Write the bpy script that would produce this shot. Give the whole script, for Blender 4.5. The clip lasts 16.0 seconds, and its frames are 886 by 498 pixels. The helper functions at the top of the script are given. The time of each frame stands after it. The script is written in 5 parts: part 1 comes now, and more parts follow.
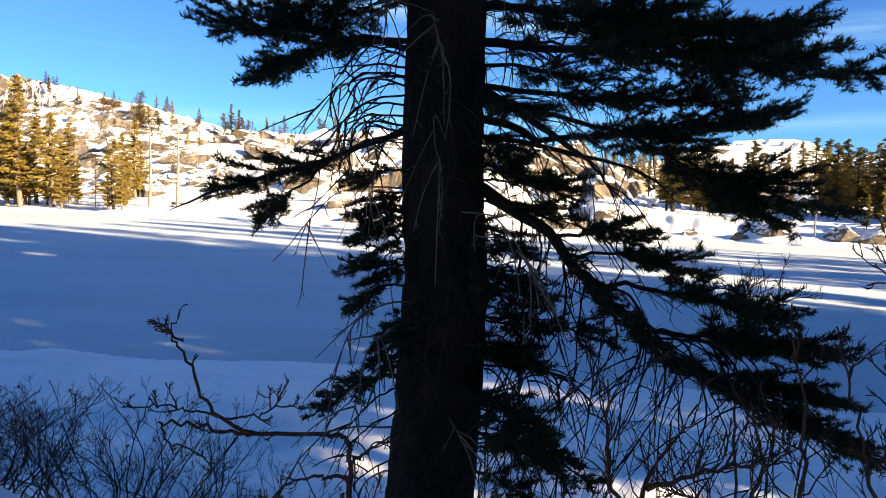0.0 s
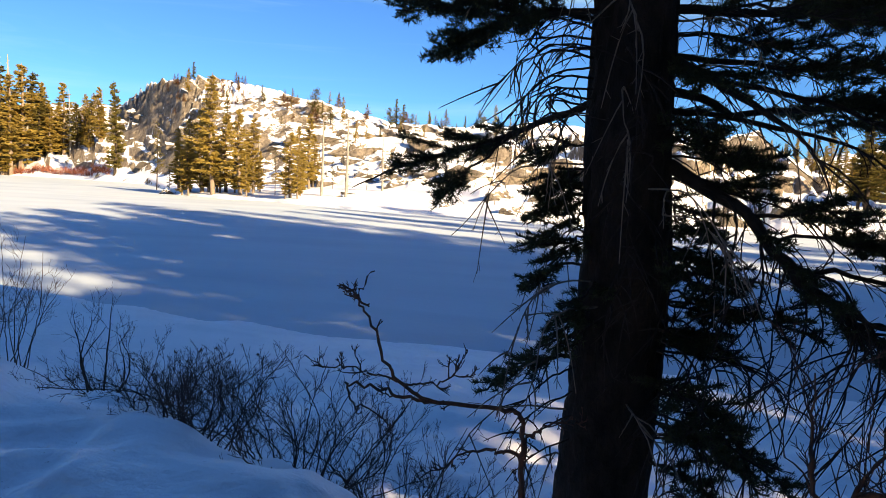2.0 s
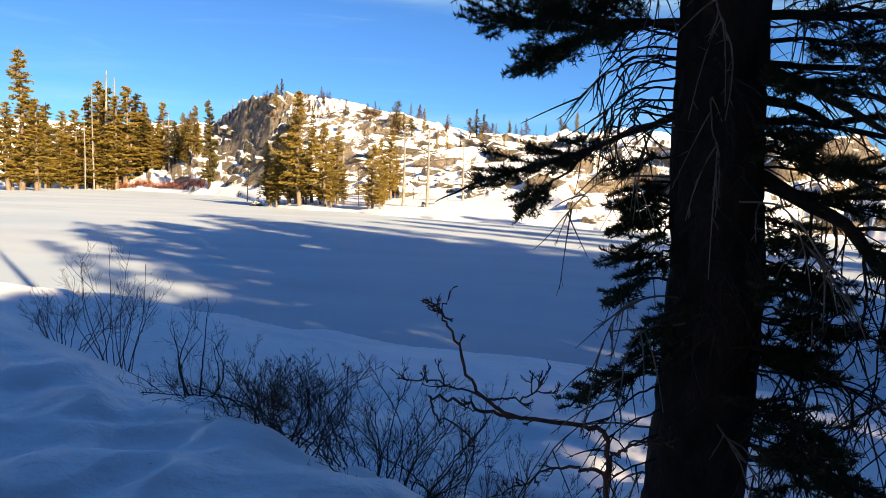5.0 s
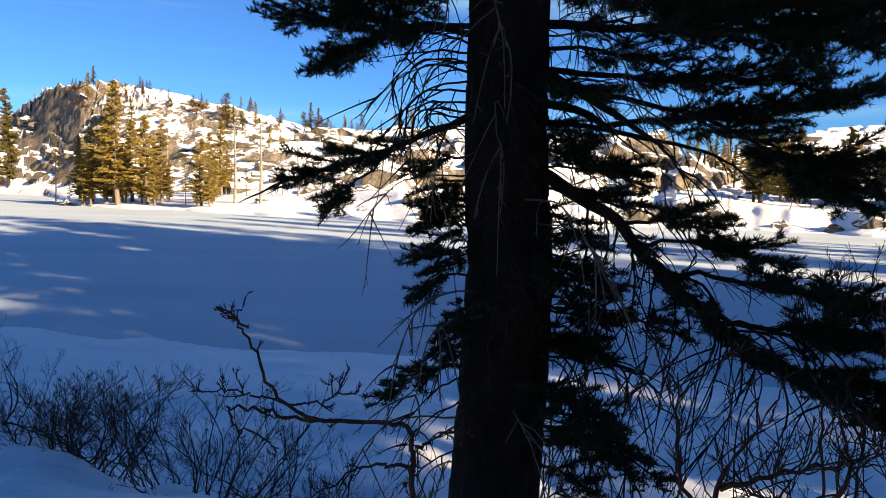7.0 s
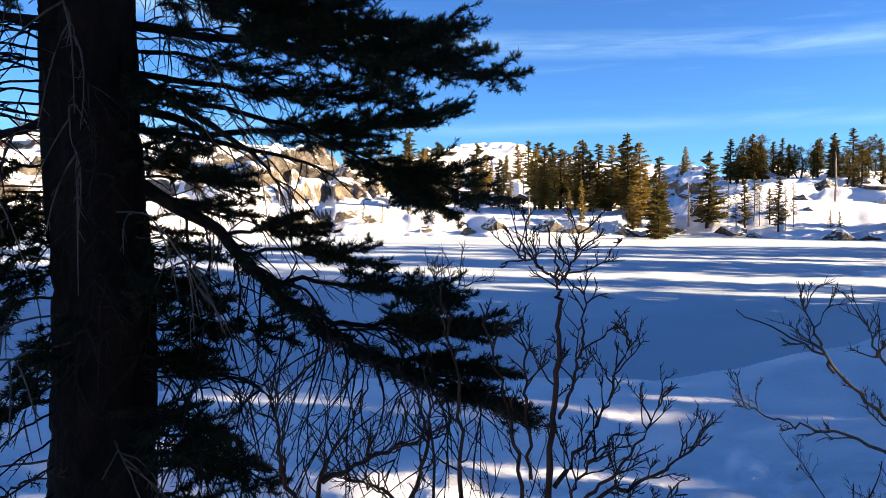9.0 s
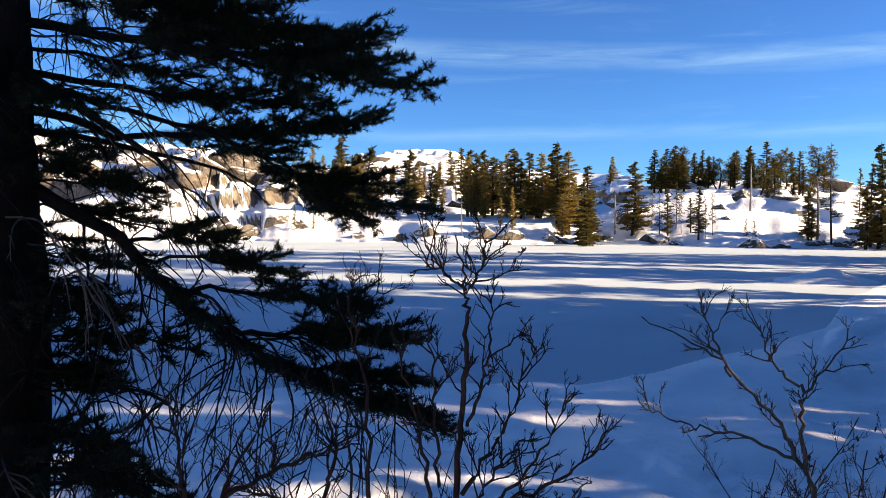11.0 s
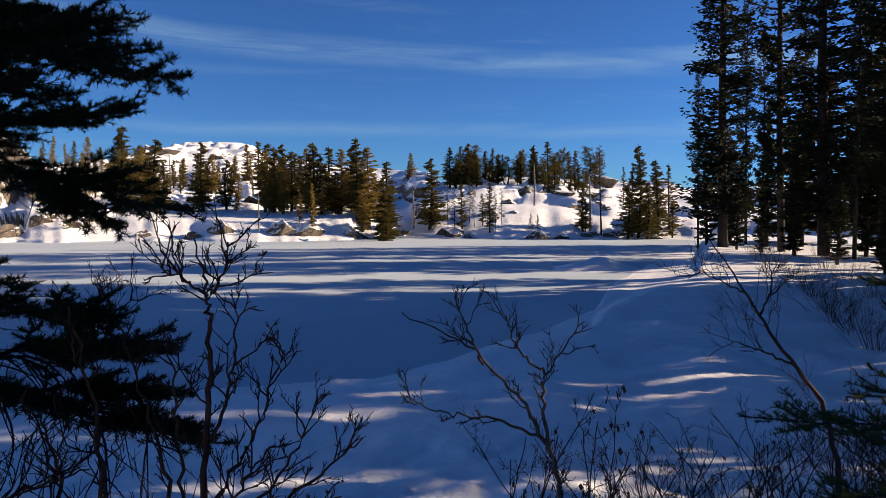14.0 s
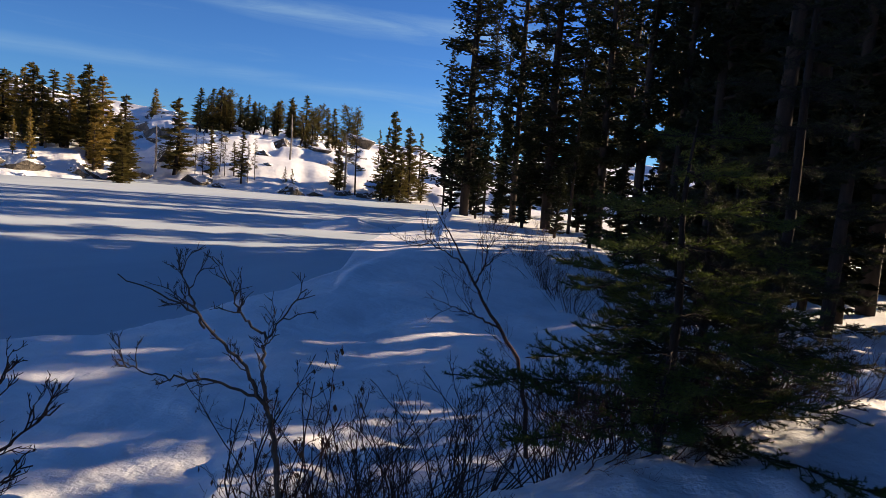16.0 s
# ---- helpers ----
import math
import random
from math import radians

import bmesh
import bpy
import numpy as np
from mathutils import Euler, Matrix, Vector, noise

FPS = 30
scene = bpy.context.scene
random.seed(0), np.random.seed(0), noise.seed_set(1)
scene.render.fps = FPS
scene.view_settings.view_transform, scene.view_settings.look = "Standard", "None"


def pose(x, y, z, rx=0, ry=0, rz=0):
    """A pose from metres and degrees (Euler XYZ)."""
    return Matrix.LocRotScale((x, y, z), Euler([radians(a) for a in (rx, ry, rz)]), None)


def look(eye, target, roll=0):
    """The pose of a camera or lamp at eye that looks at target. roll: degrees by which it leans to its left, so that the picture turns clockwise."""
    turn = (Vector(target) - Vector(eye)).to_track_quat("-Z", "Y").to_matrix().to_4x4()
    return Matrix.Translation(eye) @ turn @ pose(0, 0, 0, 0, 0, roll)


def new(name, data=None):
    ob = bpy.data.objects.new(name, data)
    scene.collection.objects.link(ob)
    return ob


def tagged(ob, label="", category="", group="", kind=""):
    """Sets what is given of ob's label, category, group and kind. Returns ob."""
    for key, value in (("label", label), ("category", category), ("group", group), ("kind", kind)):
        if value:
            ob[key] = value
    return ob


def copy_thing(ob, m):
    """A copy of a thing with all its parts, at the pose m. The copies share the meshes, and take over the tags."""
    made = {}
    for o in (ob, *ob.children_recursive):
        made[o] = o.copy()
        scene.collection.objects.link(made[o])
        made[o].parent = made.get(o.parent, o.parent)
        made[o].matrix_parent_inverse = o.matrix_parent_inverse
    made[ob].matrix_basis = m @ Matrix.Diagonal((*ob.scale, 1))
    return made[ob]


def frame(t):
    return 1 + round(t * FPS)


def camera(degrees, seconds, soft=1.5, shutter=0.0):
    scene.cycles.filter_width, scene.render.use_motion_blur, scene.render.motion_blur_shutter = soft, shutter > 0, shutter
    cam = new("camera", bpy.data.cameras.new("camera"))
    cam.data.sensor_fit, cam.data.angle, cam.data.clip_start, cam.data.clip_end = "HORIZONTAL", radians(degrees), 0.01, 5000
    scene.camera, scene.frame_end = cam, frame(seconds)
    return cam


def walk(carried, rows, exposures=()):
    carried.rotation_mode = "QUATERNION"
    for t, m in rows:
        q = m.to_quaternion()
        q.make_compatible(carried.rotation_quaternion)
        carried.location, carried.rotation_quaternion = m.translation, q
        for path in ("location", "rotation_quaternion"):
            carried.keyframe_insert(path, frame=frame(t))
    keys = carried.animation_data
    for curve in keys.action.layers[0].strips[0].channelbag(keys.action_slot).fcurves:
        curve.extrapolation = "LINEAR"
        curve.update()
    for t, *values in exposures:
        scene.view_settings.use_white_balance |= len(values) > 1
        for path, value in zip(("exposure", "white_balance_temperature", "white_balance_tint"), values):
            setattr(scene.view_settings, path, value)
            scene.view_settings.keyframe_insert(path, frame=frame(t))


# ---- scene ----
cam = camera(66.0, 16.0, 0.5)
# seconds, x, y, z, yaw, pitch, roll; z is the height over the lake
PATH = [
    (0.0, 0.000, 0.000, 3.000, -0.00, -4.57, -1.61),
    (0.5, -0.034, -0.013, 2.990, 3.86, -3.06, -2.42),
    (1.0, -0.068, -0.012, 2.971, 8.71, -2.89, -3.08),
    (1.5, -0.070, 0.013, 2.949, 13.66, -4.88, -1.32),
    (2.0, -0.083, 0.017, 2.932, 13.11, -5.57, -2.30),
    (2.5, -0.088, 0.018, 2.943, 15.01, -6.41, -2.42),
    (3.0, -0.085, -0.004, 2.957, 16.42, -4.81, -2.11),
    (3.5, -0.081, -0.009, 2.958, 17.96, -4.45, -1.21),
    (4.0, -0.087, -0.015, 2.957, 18.82, -4.67, -0.99),
    (6.3, -0.069, 0.020, 2.951, 20.50, -5.46, -2.01),
    (6.5, -0.047, 0.020, 2.960, 17.08, -6.20, -2.00),
    (7.0, 0.047, 0.038, 2.977, 6.33, -5.18, -0.90),
    (7.5, 0.134, 0.047, 2.973, -0.95, -6.39, 1.93),
    (8.0, 0.197, 0.037, 2.974, -10.14, -6.20, 0.08),
    (8.5, 0.260, 0.019, 2.978, -17.55, -5.46, 1.83),
    (8.7, 0.259, 0.009, 2.975, -19.82, -4.49, 0.66),
    (10.8, 0.307, -0.032, 2.987, -25.19, -3.42, -0.61),
    (11.0, 0.329, -0.036, 2.984, -26.80, -3.49, -0.67),
    (11.5, 0.361, -0.046, 2.994, -30.90, -3.40, -1.71),
    (12.0, 0.379, -0.072, 3.000, -34.52, -2.68, -2.41),
    (12.5, 0.425, -0.087, 3.006, -38.21, -4.15, -0.97),
    (13.0, 0.430, -0.096, 3.006, -39.57, -3.81, -0.77),
    (13.5, 0.454, -0.112, 3.004, -41.08, -3.57, -0.82),
    (14.0, 0.474, -0.128, 3.004, -43.28, -3.73, -0.40),
    (14.5, 0.483, -0.162, 3.043, -48.64, -2.95, -2.52),
    (15.0, 0.491, -0.226, 3.067, -54.42, -6.04, -2.30),
    (15.5, 0.454, -0.270, 3.075, -60.41, -5.48, -4.13),
    (16.0, 0.422, -0.299, 3.083, -63.42, -6.25, -5.88),
]
EXPOSURES = [(0.0, 2.05, 7800, 10), (1.0, 2.05, 7900, 10), (2.0, 1.88, 8100, 10), (4.0, 1.74, 8100, 10), (6.5, 1.6, 7800, 10), (7.5, 1.75, 7400, 10), (8.5, 2.05, 7400, 12), (11.0, 1.78, 7400, 14),
             (12.0, 1.58, 7200, 15), (13.0, 1.13, 6900, 16), (14.5, 0.93, 6900, 17), (16.0, 1.1, 7200, 17)]
walk(cam, [(t, pose(x, y, z, 90 + pitch, roll, yaw)) for t, x, y, z, yaw, pitch, roll in PATH], EXPOSURES)

# ---- world and sun ----
SHADOWS_TO, SUN_UP = -57.0, 19.0  # the bearing in which shadows fall, the sun's height, in degrees
EYE = 3.0
SKY_STRENGTH, SUN_STRENGTH, SKY_TINT = 0.05, 5.0, (0.285, 0.675, 1.19)


def bearing(az, el=0.0):
    a, e = radians(az), radians(el)
    return Vector((math.sin(a) * math.cos(e), math.cos(a) * math.cos(e), math.sin(e)))


class Nodes:
    """Short hand for a node tree: n('ShaderNodeMath', {inputs}, attributes)."""

    def __init__(self, tree):
        self.tree = tree
        tree.nodes.clear()

    def __call__(self, kind, sockets=None, **attributes):
        node = self.tree.nodes.new(kind)
        for key, value in attributes.items():
            setattr(node, key, value)
        for key, value in (sockets or {}).items():
            if isinstance(value, bpy.types.NodeSocket):
                self.tree.links.new(value, node.inputs[key])
            else:
                node.inputs[key].default_value = value
        return node

    def math(self, op, a, b=0.0, clamp=False):
        node = self("ShaderNodeMath", {0: a, 1: b}, operation=op, use_clamp=clamp)
        return node.outputs[0]

    def ramp(self, fac, stops, ease="LINEAR"):
        node = self("ShaderNodeValToRGB", {"Fac": fac})
        node.color_ramp.interpolation = ease
        e = node.color_ramp.elements
        while len(e) < len(stops):
            e.new(0.5)
        for el, (p, c) in zip(e, stops):
            el.position = p
            el.color = (*c, 1) if not isinstance(c, (int, float)) else (c, c, c, 1)
        return node.outputs[0]

    def noise(self, scale, detail=3, vector=None, rough=0.55, distortion=0.0):
        node = self("ShaderNodeTexNoise", {"Scale": scale, "Detail": detail, "Roughness": rough, "Distortion": distortion})
        if vector is not None:
            self.tree.links.new(vector, node.inputs["Vector"])
        return node.outputs["Fac"]

    def mix(self, fac, a, b, blend="MIX"):
        node = self("ShaderNodeMix", data_type="RGBA", blend_type=blend)
        for key, value in ((0, fac), (6, a), (7, b)):
            if isinstance(value, bpy.types.NodeSocket):
                self.tree.links.new(value, node.inputs[key])
            elif key == 0:
                node.inputs[0].default_value = value
            else:
                node.inputs[key].default_value = (*value, 1)
        return node.outputs[2]


world = bpy.data.worlds.new("sky")
scene.world = world
world.use_nodes = True
n = Nodes(world.node_tree)
sky = n("ShaderNodeTexSky", sky_type="NISHITA", sun_disc=False, sun_elevation=radians(SUN_UP), sun_rotation=radians(180 + SHADOWS_TO),
        altitude=2100.0, air_density=1.0, dust_density=0.25, ozone_density=2.4)
coord = n("ShaderNodeTexCoord").outputs["Generated"]
xyz = n("ShaderNodeSeparateXYZ", {0: coord})
# thin cirrus: long streaks and two faint bands
stretched = n("ShaderNodeMapping", {"Vector": coord, "Rotation": (0.03, 0.05, 0.4), "Scale": (1.2, 2.0, 17.0)}).outputs[0]
streaks = n.noise(1.9, 6, stretched, 0.62, 0.9)
wisps = n.ramp(streaks, [(0.52, 0.0), (0.78, 1.0)], "EASE")


def band(height, width, lean):
    """A soft streak of cloud at that sine of its height."""
    off = n.math("SUBTRACT", n.math("ADD", xyz.outputs["Z"], n.math("MULTIPLY", xyz.outputs["X"], lean)), height)
    wave = n.math("MULTIPLY", n.math("SUBTRACT", n.noise(3.0, 4, coord), 0.5), 0.035)
    off = n.math("ABSOLUTE", n.math("ADD", off, wave))
    return n.math("SUBTRACT", 1.0, n.math("DIVIDE", off, width), True)


broken = n.ramp(n.noise(2.6, 6, stretched, 0.65, 0.5), [(0.28, 0.0), (0.62, 1.0)])
bands = n.math("MULTIPLY", n.math("MAXIMUM", band(0.246, 0.021, 0.062), n.math("MULTIPLY", band(0.105, 0.014, 0.0), 0.5)), broken)
cloud = n.math("MULTIPLY", n.math("ADD", n.math("MULTIPLY", wisps, 0.11), n.math("MULTIPLY", bands, 0.42)), 1.0, True)
tinted = n.mix(1.0, sky.outputs[0], SKY_TINT, "MULTIPLY")
tone = n.mix(cloud, tinted, (3.4, 5.8, 7.6))
back = n("ShaderNodeBackground", {"Color": tone, "Strength": SKY_STRENGTH})
n("ShaderNodeOutputWorld", {"Surface": back.outputs[0]})

sun = new("sun", bpy.data.lights.new("sun", "SUN"))
sun.data.energy, sun.data.angle, sun.data.color = SUN_STRENGTH, radians(0.55), (1.0, 0.84, 0.62)
sun.matrix_world = look((0, 0, 60), Vector((0, 0, 60)) + bearing(SHADOWS_TO, -SUN_UP))

# ---- materials ----
def material(name):
    m = bpy.data.materials.new(name)
    m.use_nodes = True
    return m, Nodes(m.node_tree)


def finish(n, color, rough=0.8, height=None, depth=0.01, strength=0.6, spec=0.3, extra=None):
    sockets = {"Base Color": color if isinstance(color, bpy.types.NodeSocket) else (*color, 1), "Roughness": rough, "Specular IOR Level": spec}
    if height is not None:
        sockets["Normal"] = n("ShaderNodeBump", {"Height": height, "Distance": depth, "Strength": strength}).outputs[0]
    sockets.update(extra or {})
    bsdf = n("ShaderNodeBsdfPrincipled", sockets)
    n("ShaderNodeOutputMaterial", {"Surface": bsdf.outputs[0]})


def place(n):
    return n("ShaderNodeNewGeometry").outputs["Position"]


# snow on land, bare granite where the ground is steep
ground_mat, n = material("snow_and_granite")
p = place(n)
geo = n("ShaderNodeNewGeometry")
up = n("ShaderNodeSeparateXYZ", {0: geo.outputs["Normal"]}).outputs["Z"]
away = n("ShaderNodeVectorMath", {0: p}, operation="LENGTH").outputs["Value"]
far_land = n.ramp(n.math("DIVIDE", away, 100.0), [(0.40, 0.0), (0.50, 1.0)])
west = n.math("MULTIPLY", n("ShaderNodeSeparateXYZ", {0: p}).outputs["X"], 0.0022)
west = n.math("MINIMUM", n.math("MAXIMUM", west, -0.13), 0.06)
edge = n.math("ADD", n.math("ADD", up, west), n.math("MULTIPLY", n.math("SUBTRACT", n.noise(0.42, 7, p, 0.72), 0.5), 0.75))
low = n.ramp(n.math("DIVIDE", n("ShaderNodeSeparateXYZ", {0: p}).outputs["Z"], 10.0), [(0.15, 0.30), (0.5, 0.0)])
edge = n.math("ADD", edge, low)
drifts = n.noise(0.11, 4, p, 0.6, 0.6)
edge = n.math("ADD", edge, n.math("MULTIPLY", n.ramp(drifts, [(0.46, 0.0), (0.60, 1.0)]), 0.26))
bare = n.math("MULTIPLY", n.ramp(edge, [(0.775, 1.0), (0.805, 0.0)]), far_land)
cracks = n("ShaderNodeTexVoronoi", {"Vector": n("ShaderNodeMapping", {"Vector": p, "Scale": (0.55, 0.55, 0.22)}).outputs[0], "Scale": 1.0}, feature="DISTANCE_TO_EDGE").outputs["Distance"]
joint = n.ramp(cracks, [(0.0, 0.6), (0.05, 1.0)])
granite = n.ramp(n.noise(0.5, 7, p, 0.7), [(0.28, (0.09, 0.074, 0.058)), (0.5, (0.26, 0.21, 0.155)), (0.72, (0.43, 0.355, 0.27))])
granite = n.mix(1.0, granite, joint, "MULTIPLY")
lichen = n.ramp(n.noise(2.3, 5, p), [(0.5, 0.0), (0.72, 0.6)])
granite = n.mix(lichen, granite, (0.075, 0.062, 0.05))
crust = n.noise(0.7, 5, p, 0.6)
snow = n.ramp(crust, [(0.25, (0.79, 0.80, 0.815)), (0.6, (0.89, 0.895, 0.90))])
debris = n.math("MULTIPLY", n.ramp(n.noise(9.0, 3, p, 0.8), [(0.68, 0.0), (0.72, 0.6)]), n.ramp(n.noise(0.5, 2, p), [(0.45, 0.0), (0.6, 1.0)]))
snow = n.mix(debris, snow, (0.16, 0.12, 0.085))
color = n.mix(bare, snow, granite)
small = n.math("ADD", n.math("MULTIPLY", n.noise(22.0, 5, p, 0.65), 0.22), n.math("MULTIPLY", n.noise(3.6, 5, p, 0.6), 1.3))
rocky = n.math("ADD", n.math("MULTIPLY", n.noise(2.6, 8, p, 0.75), 14.0), n.math("MULTIPLY", joint, 9.0))
relief = n.math("ADD", n.math("MULTIPLY", small, n.math("SUBTRACT", 1.0, bare)), n.math("MULTIPLY", rocky, bare))
finish(n, color, n.math("ADD", 0.62, n.math("MULTIPLY", bare, 0.25)), relief, 0.05, 0.8, 0.25)

# wind-packed snow on the frozen lake
lake_mat, n = material("lake_snow")
p = place(n)
flow = n("ShaderNodeMapping", {"Vector": p, "Rotation": (0, 0, 0.6), "Scale": (0.05, 0.16, 0.1)}).outputs[0]
patches = n.noise(1.0, 6, flow, 0.6, 0.4)
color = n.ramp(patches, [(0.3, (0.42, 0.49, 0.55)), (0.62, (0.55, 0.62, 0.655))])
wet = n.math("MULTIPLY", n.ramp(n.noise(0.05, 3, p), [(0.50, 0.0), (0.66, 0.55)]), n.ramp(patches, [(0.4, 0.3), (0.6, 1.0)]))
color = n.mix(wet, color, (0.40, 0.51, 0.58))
finish(n, color, n.math("SUBTRACT", 0.62, n.math("MULTIPLY", wet, 0.25)), n.math("ADD", n.noise(1.2, 5, p), n.math("MULTIPLY", n.noise(14.0, 3, p), 0.15)), 0.03, 0.7, 0.3)


def wood(name, dark, light, scale=1.0, rough=0.9, depth=0.012, stretch=0.18):
    m, n = material(name)
    p = n("ShaderNodeTexCoord").outputs["Object"]
    long = n("ShaderNodeMapping", {"Vector": p, "Scale": (scale, scale, scale * stretch)}).outputs[0]
    a = n.noise(24.0, 6, long, 0.65)
    b = n.noise(3.0, 3, p)
    color = n.ramp(n.math("ADD", n.math("MULTIPLY", a, 0.7), n.math("MULTIPLY", b, 0.3)), [(0.3, dark), (0.68, light)])
    finish(n, color, rough, a, depth, 0.9, 0.2)
    return m


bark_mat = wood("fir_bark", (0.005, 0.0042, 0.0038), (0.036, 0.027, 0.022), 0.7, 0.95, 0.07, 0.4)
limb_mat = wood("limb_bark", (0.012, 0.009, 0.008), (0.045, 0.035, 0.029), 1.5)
pine_bark_mat = wood("pine_bark", (0.012, 0.009, 0.007), (0.06, 0.044, 0.034), 0.3)
# a paler brown copy of the pine bark, with sunlight in its colour
painted_sun_bark_mat = wood("painted_sun_bark", (0.07, 0.05, 0.036), (0.25, 0.19, 0.14), 0.3)
pale_dead_twig_mat = wood("pale_dead_twigs", (0.06, 0.05, 0.042), (0.20, 0.17, 0.145), 2.0, 0.85, 0.002)
grey_wood_mat = wood("weathered_wood", (0.12, 0.105, 0.09), (0.32, 0.29, 0.255), 0.3)
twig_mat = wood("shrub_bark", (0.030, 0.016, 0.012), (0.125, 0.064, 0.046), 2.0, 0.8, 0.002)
# sunlight on the stems is put into these two paler barks
painted_sun_twig_mat = wood("painted_sun_shrub_bark", (0.09, 0.05, 0.036), (0.24, 0.15, 0.105), 2.0, 0.8, 0.002)
grey_sun_twig_mat = wood("grey_painted_sun_bark", (0.04, 0.03, 0.024), (0.16, 0.125, 0.10), 2.0, 0.8, 0.002)
red_stem_mat = wood("willow_stems", (0.14, 0.04, 0.022), (0.36, 0.13, 0.075), 0.5)


def needles(name, dark, mid, light, rough=0.55):
    m, n = material(name)
    tree_hue = n("ShaderNodeObjectInfo").outputs["Random"]
    piece = n("ShaderNodeNewGeometry").outputs["Random Per Island"]
    a = n.ramp(n.noise(0.9, 3, n("ShaderNodeTexCoord").outputs["Object"]), [(0.35, dark), (0.65, mid)])
    a = n.mix(n.math("MULTIPLY", piece, 0.55), a, light)
    a = n.mix(n.math("MULTIPLY", tree_hue, 0.5), a, mid)
    leaf = n("ShaderNodeBsdfPrincipled", {"Base Color": a, "Roughness": rough, "Specular IOR Level": 0.25})
    thin = n("ShaderNodeBsdfTranslucent", {"Color": a})
    both = n("ShaderNodeMixShader", {0: 0.42, 1: leaf.outputs[0], 2: thin.outputs[0]})
    n("ShaderNodeOutputMaterial", {"Surface": both.outputs[0]})
    return m


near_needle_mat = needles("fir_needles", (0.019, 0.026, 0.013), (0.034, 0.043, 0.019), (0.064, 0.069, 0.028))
# sun on the young fir's boughs is put into this brighter green
painted_sun_young_mat = needles("painted_sun_young_needles", (0.04, 0.062, 0.014), (0.075, 0.105, 0.022), (0.13, 0.155, 0.035))
# the low sun's gold is put into the far pines' needle colour
painted_sun_needle_mat = needles("painted_sun_needles", (0.23, 0.165, 0.042), (0.37, 0.265, 0.065), (0.45, 0.335, 0.10))
green_needle_mat = needles("conifer_needles", (0.082, 0.070, 0.022), (0.155, 0.125, 0.034), (0.24, 0.185, 0.05))
rust_needle_mat = needles("rusty_scrub", (0.12, 0.052, 0.022), (0.22, 0.10, 0.04), (0.30, 0.16, 0.06))
# a darker needle copy: the wood's shade is put into its colour
painted_shade_needle_mat = needles("painted_shade_needles", (0.018, 0.023, 0.012), (0.031, 0.036, 0.016), (0.052, 0.052, 0.023))
leaf_mat, n = material("withered_leaf")
finish(n, n.ramp(n.noise(30.0, 4), [(0.3, (0.07, 0.028, 0.014)), (0.7, (0.20, 0.085, 0.035))]), 0.8)
rock_mat, n = material("boulder_granite")
p = place(n)
geo = n("ShaderNodeNewGeometry")
up = n("ShaderNodeSeparateXYZ", {0: geo.outputs["Normal"]}).outputs["Z"]
splits = n("ShaderNodeTexVoronoi", {"Vector": n("ShaderNodeMapping", {"Vector": p, "Scale": (0.8, 0.8, 0.5)}).outputs[0], "Scale": 1.3}, feature="DISTANCE_TO_EDGE").outputs["Distance"]
split = n.ramp(splits, [(0.0, 0.55), (0.05, 1.0)])
stone = n.ramp(n.noise(1.3, 8, p, 0.75), [(0.3, (0.045, 0.038, 0.032)), (0.5, (0.14, 0.115, 0.09)), (0.72, (0.27, 0.23, 0.18))])
stone = n.mix(1.0, stone, split, "MULTIPLY")
cap = n.ramp(n.math("ADD", up, n.math("MULTIPLY", n.math("SUBTRACT", n.noise(1.1, 5, p, 0.65), 0.5), 0.7)), [(0.50, 0.0), (0.55, 1.0)])
finish(n, n.mix(cap, stone, (0.84, 0.85, 0.86)), 0.8, n.math("ADD", n.noise(3.0, 8, p, 0.75), split), 0.25, 0.9)

# ---- the land: a frozen lake below a bank, granite hills beyond ----
def lattice(ix, iy, seed):
    h = (ix * 374761393 + iy * 668265263 + seed * 982451653) & 0xFFFFFFFF
    h = ((h ^ (h >> 13)) * 1274126177) & 0xFFFFFFFF
    return ((h ^ (h >> 16)) & 0xFFFF) / 65535.0


def value_noise(x, y, seed=0):
    """Smooth noise of 0 to 1 on arrays."""
    x, y = np.asarray(x, float), np.asarray(y, float)
    fx, fy = np.floor(x), np.floor(y)
    ix, iy = fx.astype(np.int64), fy.astype(np.int64)
    u, v = x - fx, y - fy
    u, v = u * u * u * (u * (u * 6 - 15) + 10), v * v * v * (v * (v * 6 - 15) + 10)
    a = lattice(ix, iy, seed) * (1 - u) + lattice(ix + 1, iy, seed) * u
    b = lattice(ix, iy + 1, seed) * (1 - u) + lattice(ix + 1, iy + 1, seed) * u
    return a * (1 - v) + b * v


def fractal(x, y, octaves, seed=0, gain=0.5):
    total, size, k = 0.0, 1.0, 0.0
    for o in range(octaves):
        total = total + size * value_noise(x * 2 ** o + 17.3 * o, y * 2 ** o - 9.1 * o, seed + o)
        k, size = k + size, size * gain
    return total / k


def step01(x, lo, hi):
    t = np.clip((x - lo) / (hi - lo), 0, 1)
    return t * t * (3 - 2 * t)


# by bearing: the near shore, the far shore, the crest of the hills and its height in degrees
NEAR_SHORE = [(-86, 400), (-78, 60), (-70, 34), (-60, 24), (-52, 19), (-40, 15), (-32, 13), (-22.6, 11.8), (0, 10.6), (33, 10.9), (40, 11.4), (46, 12.8), (53, 15.8),
              (57, 19.5), (60, 28), (62, 39), (64.3, 50), (65.2, 75), (67, 400)]
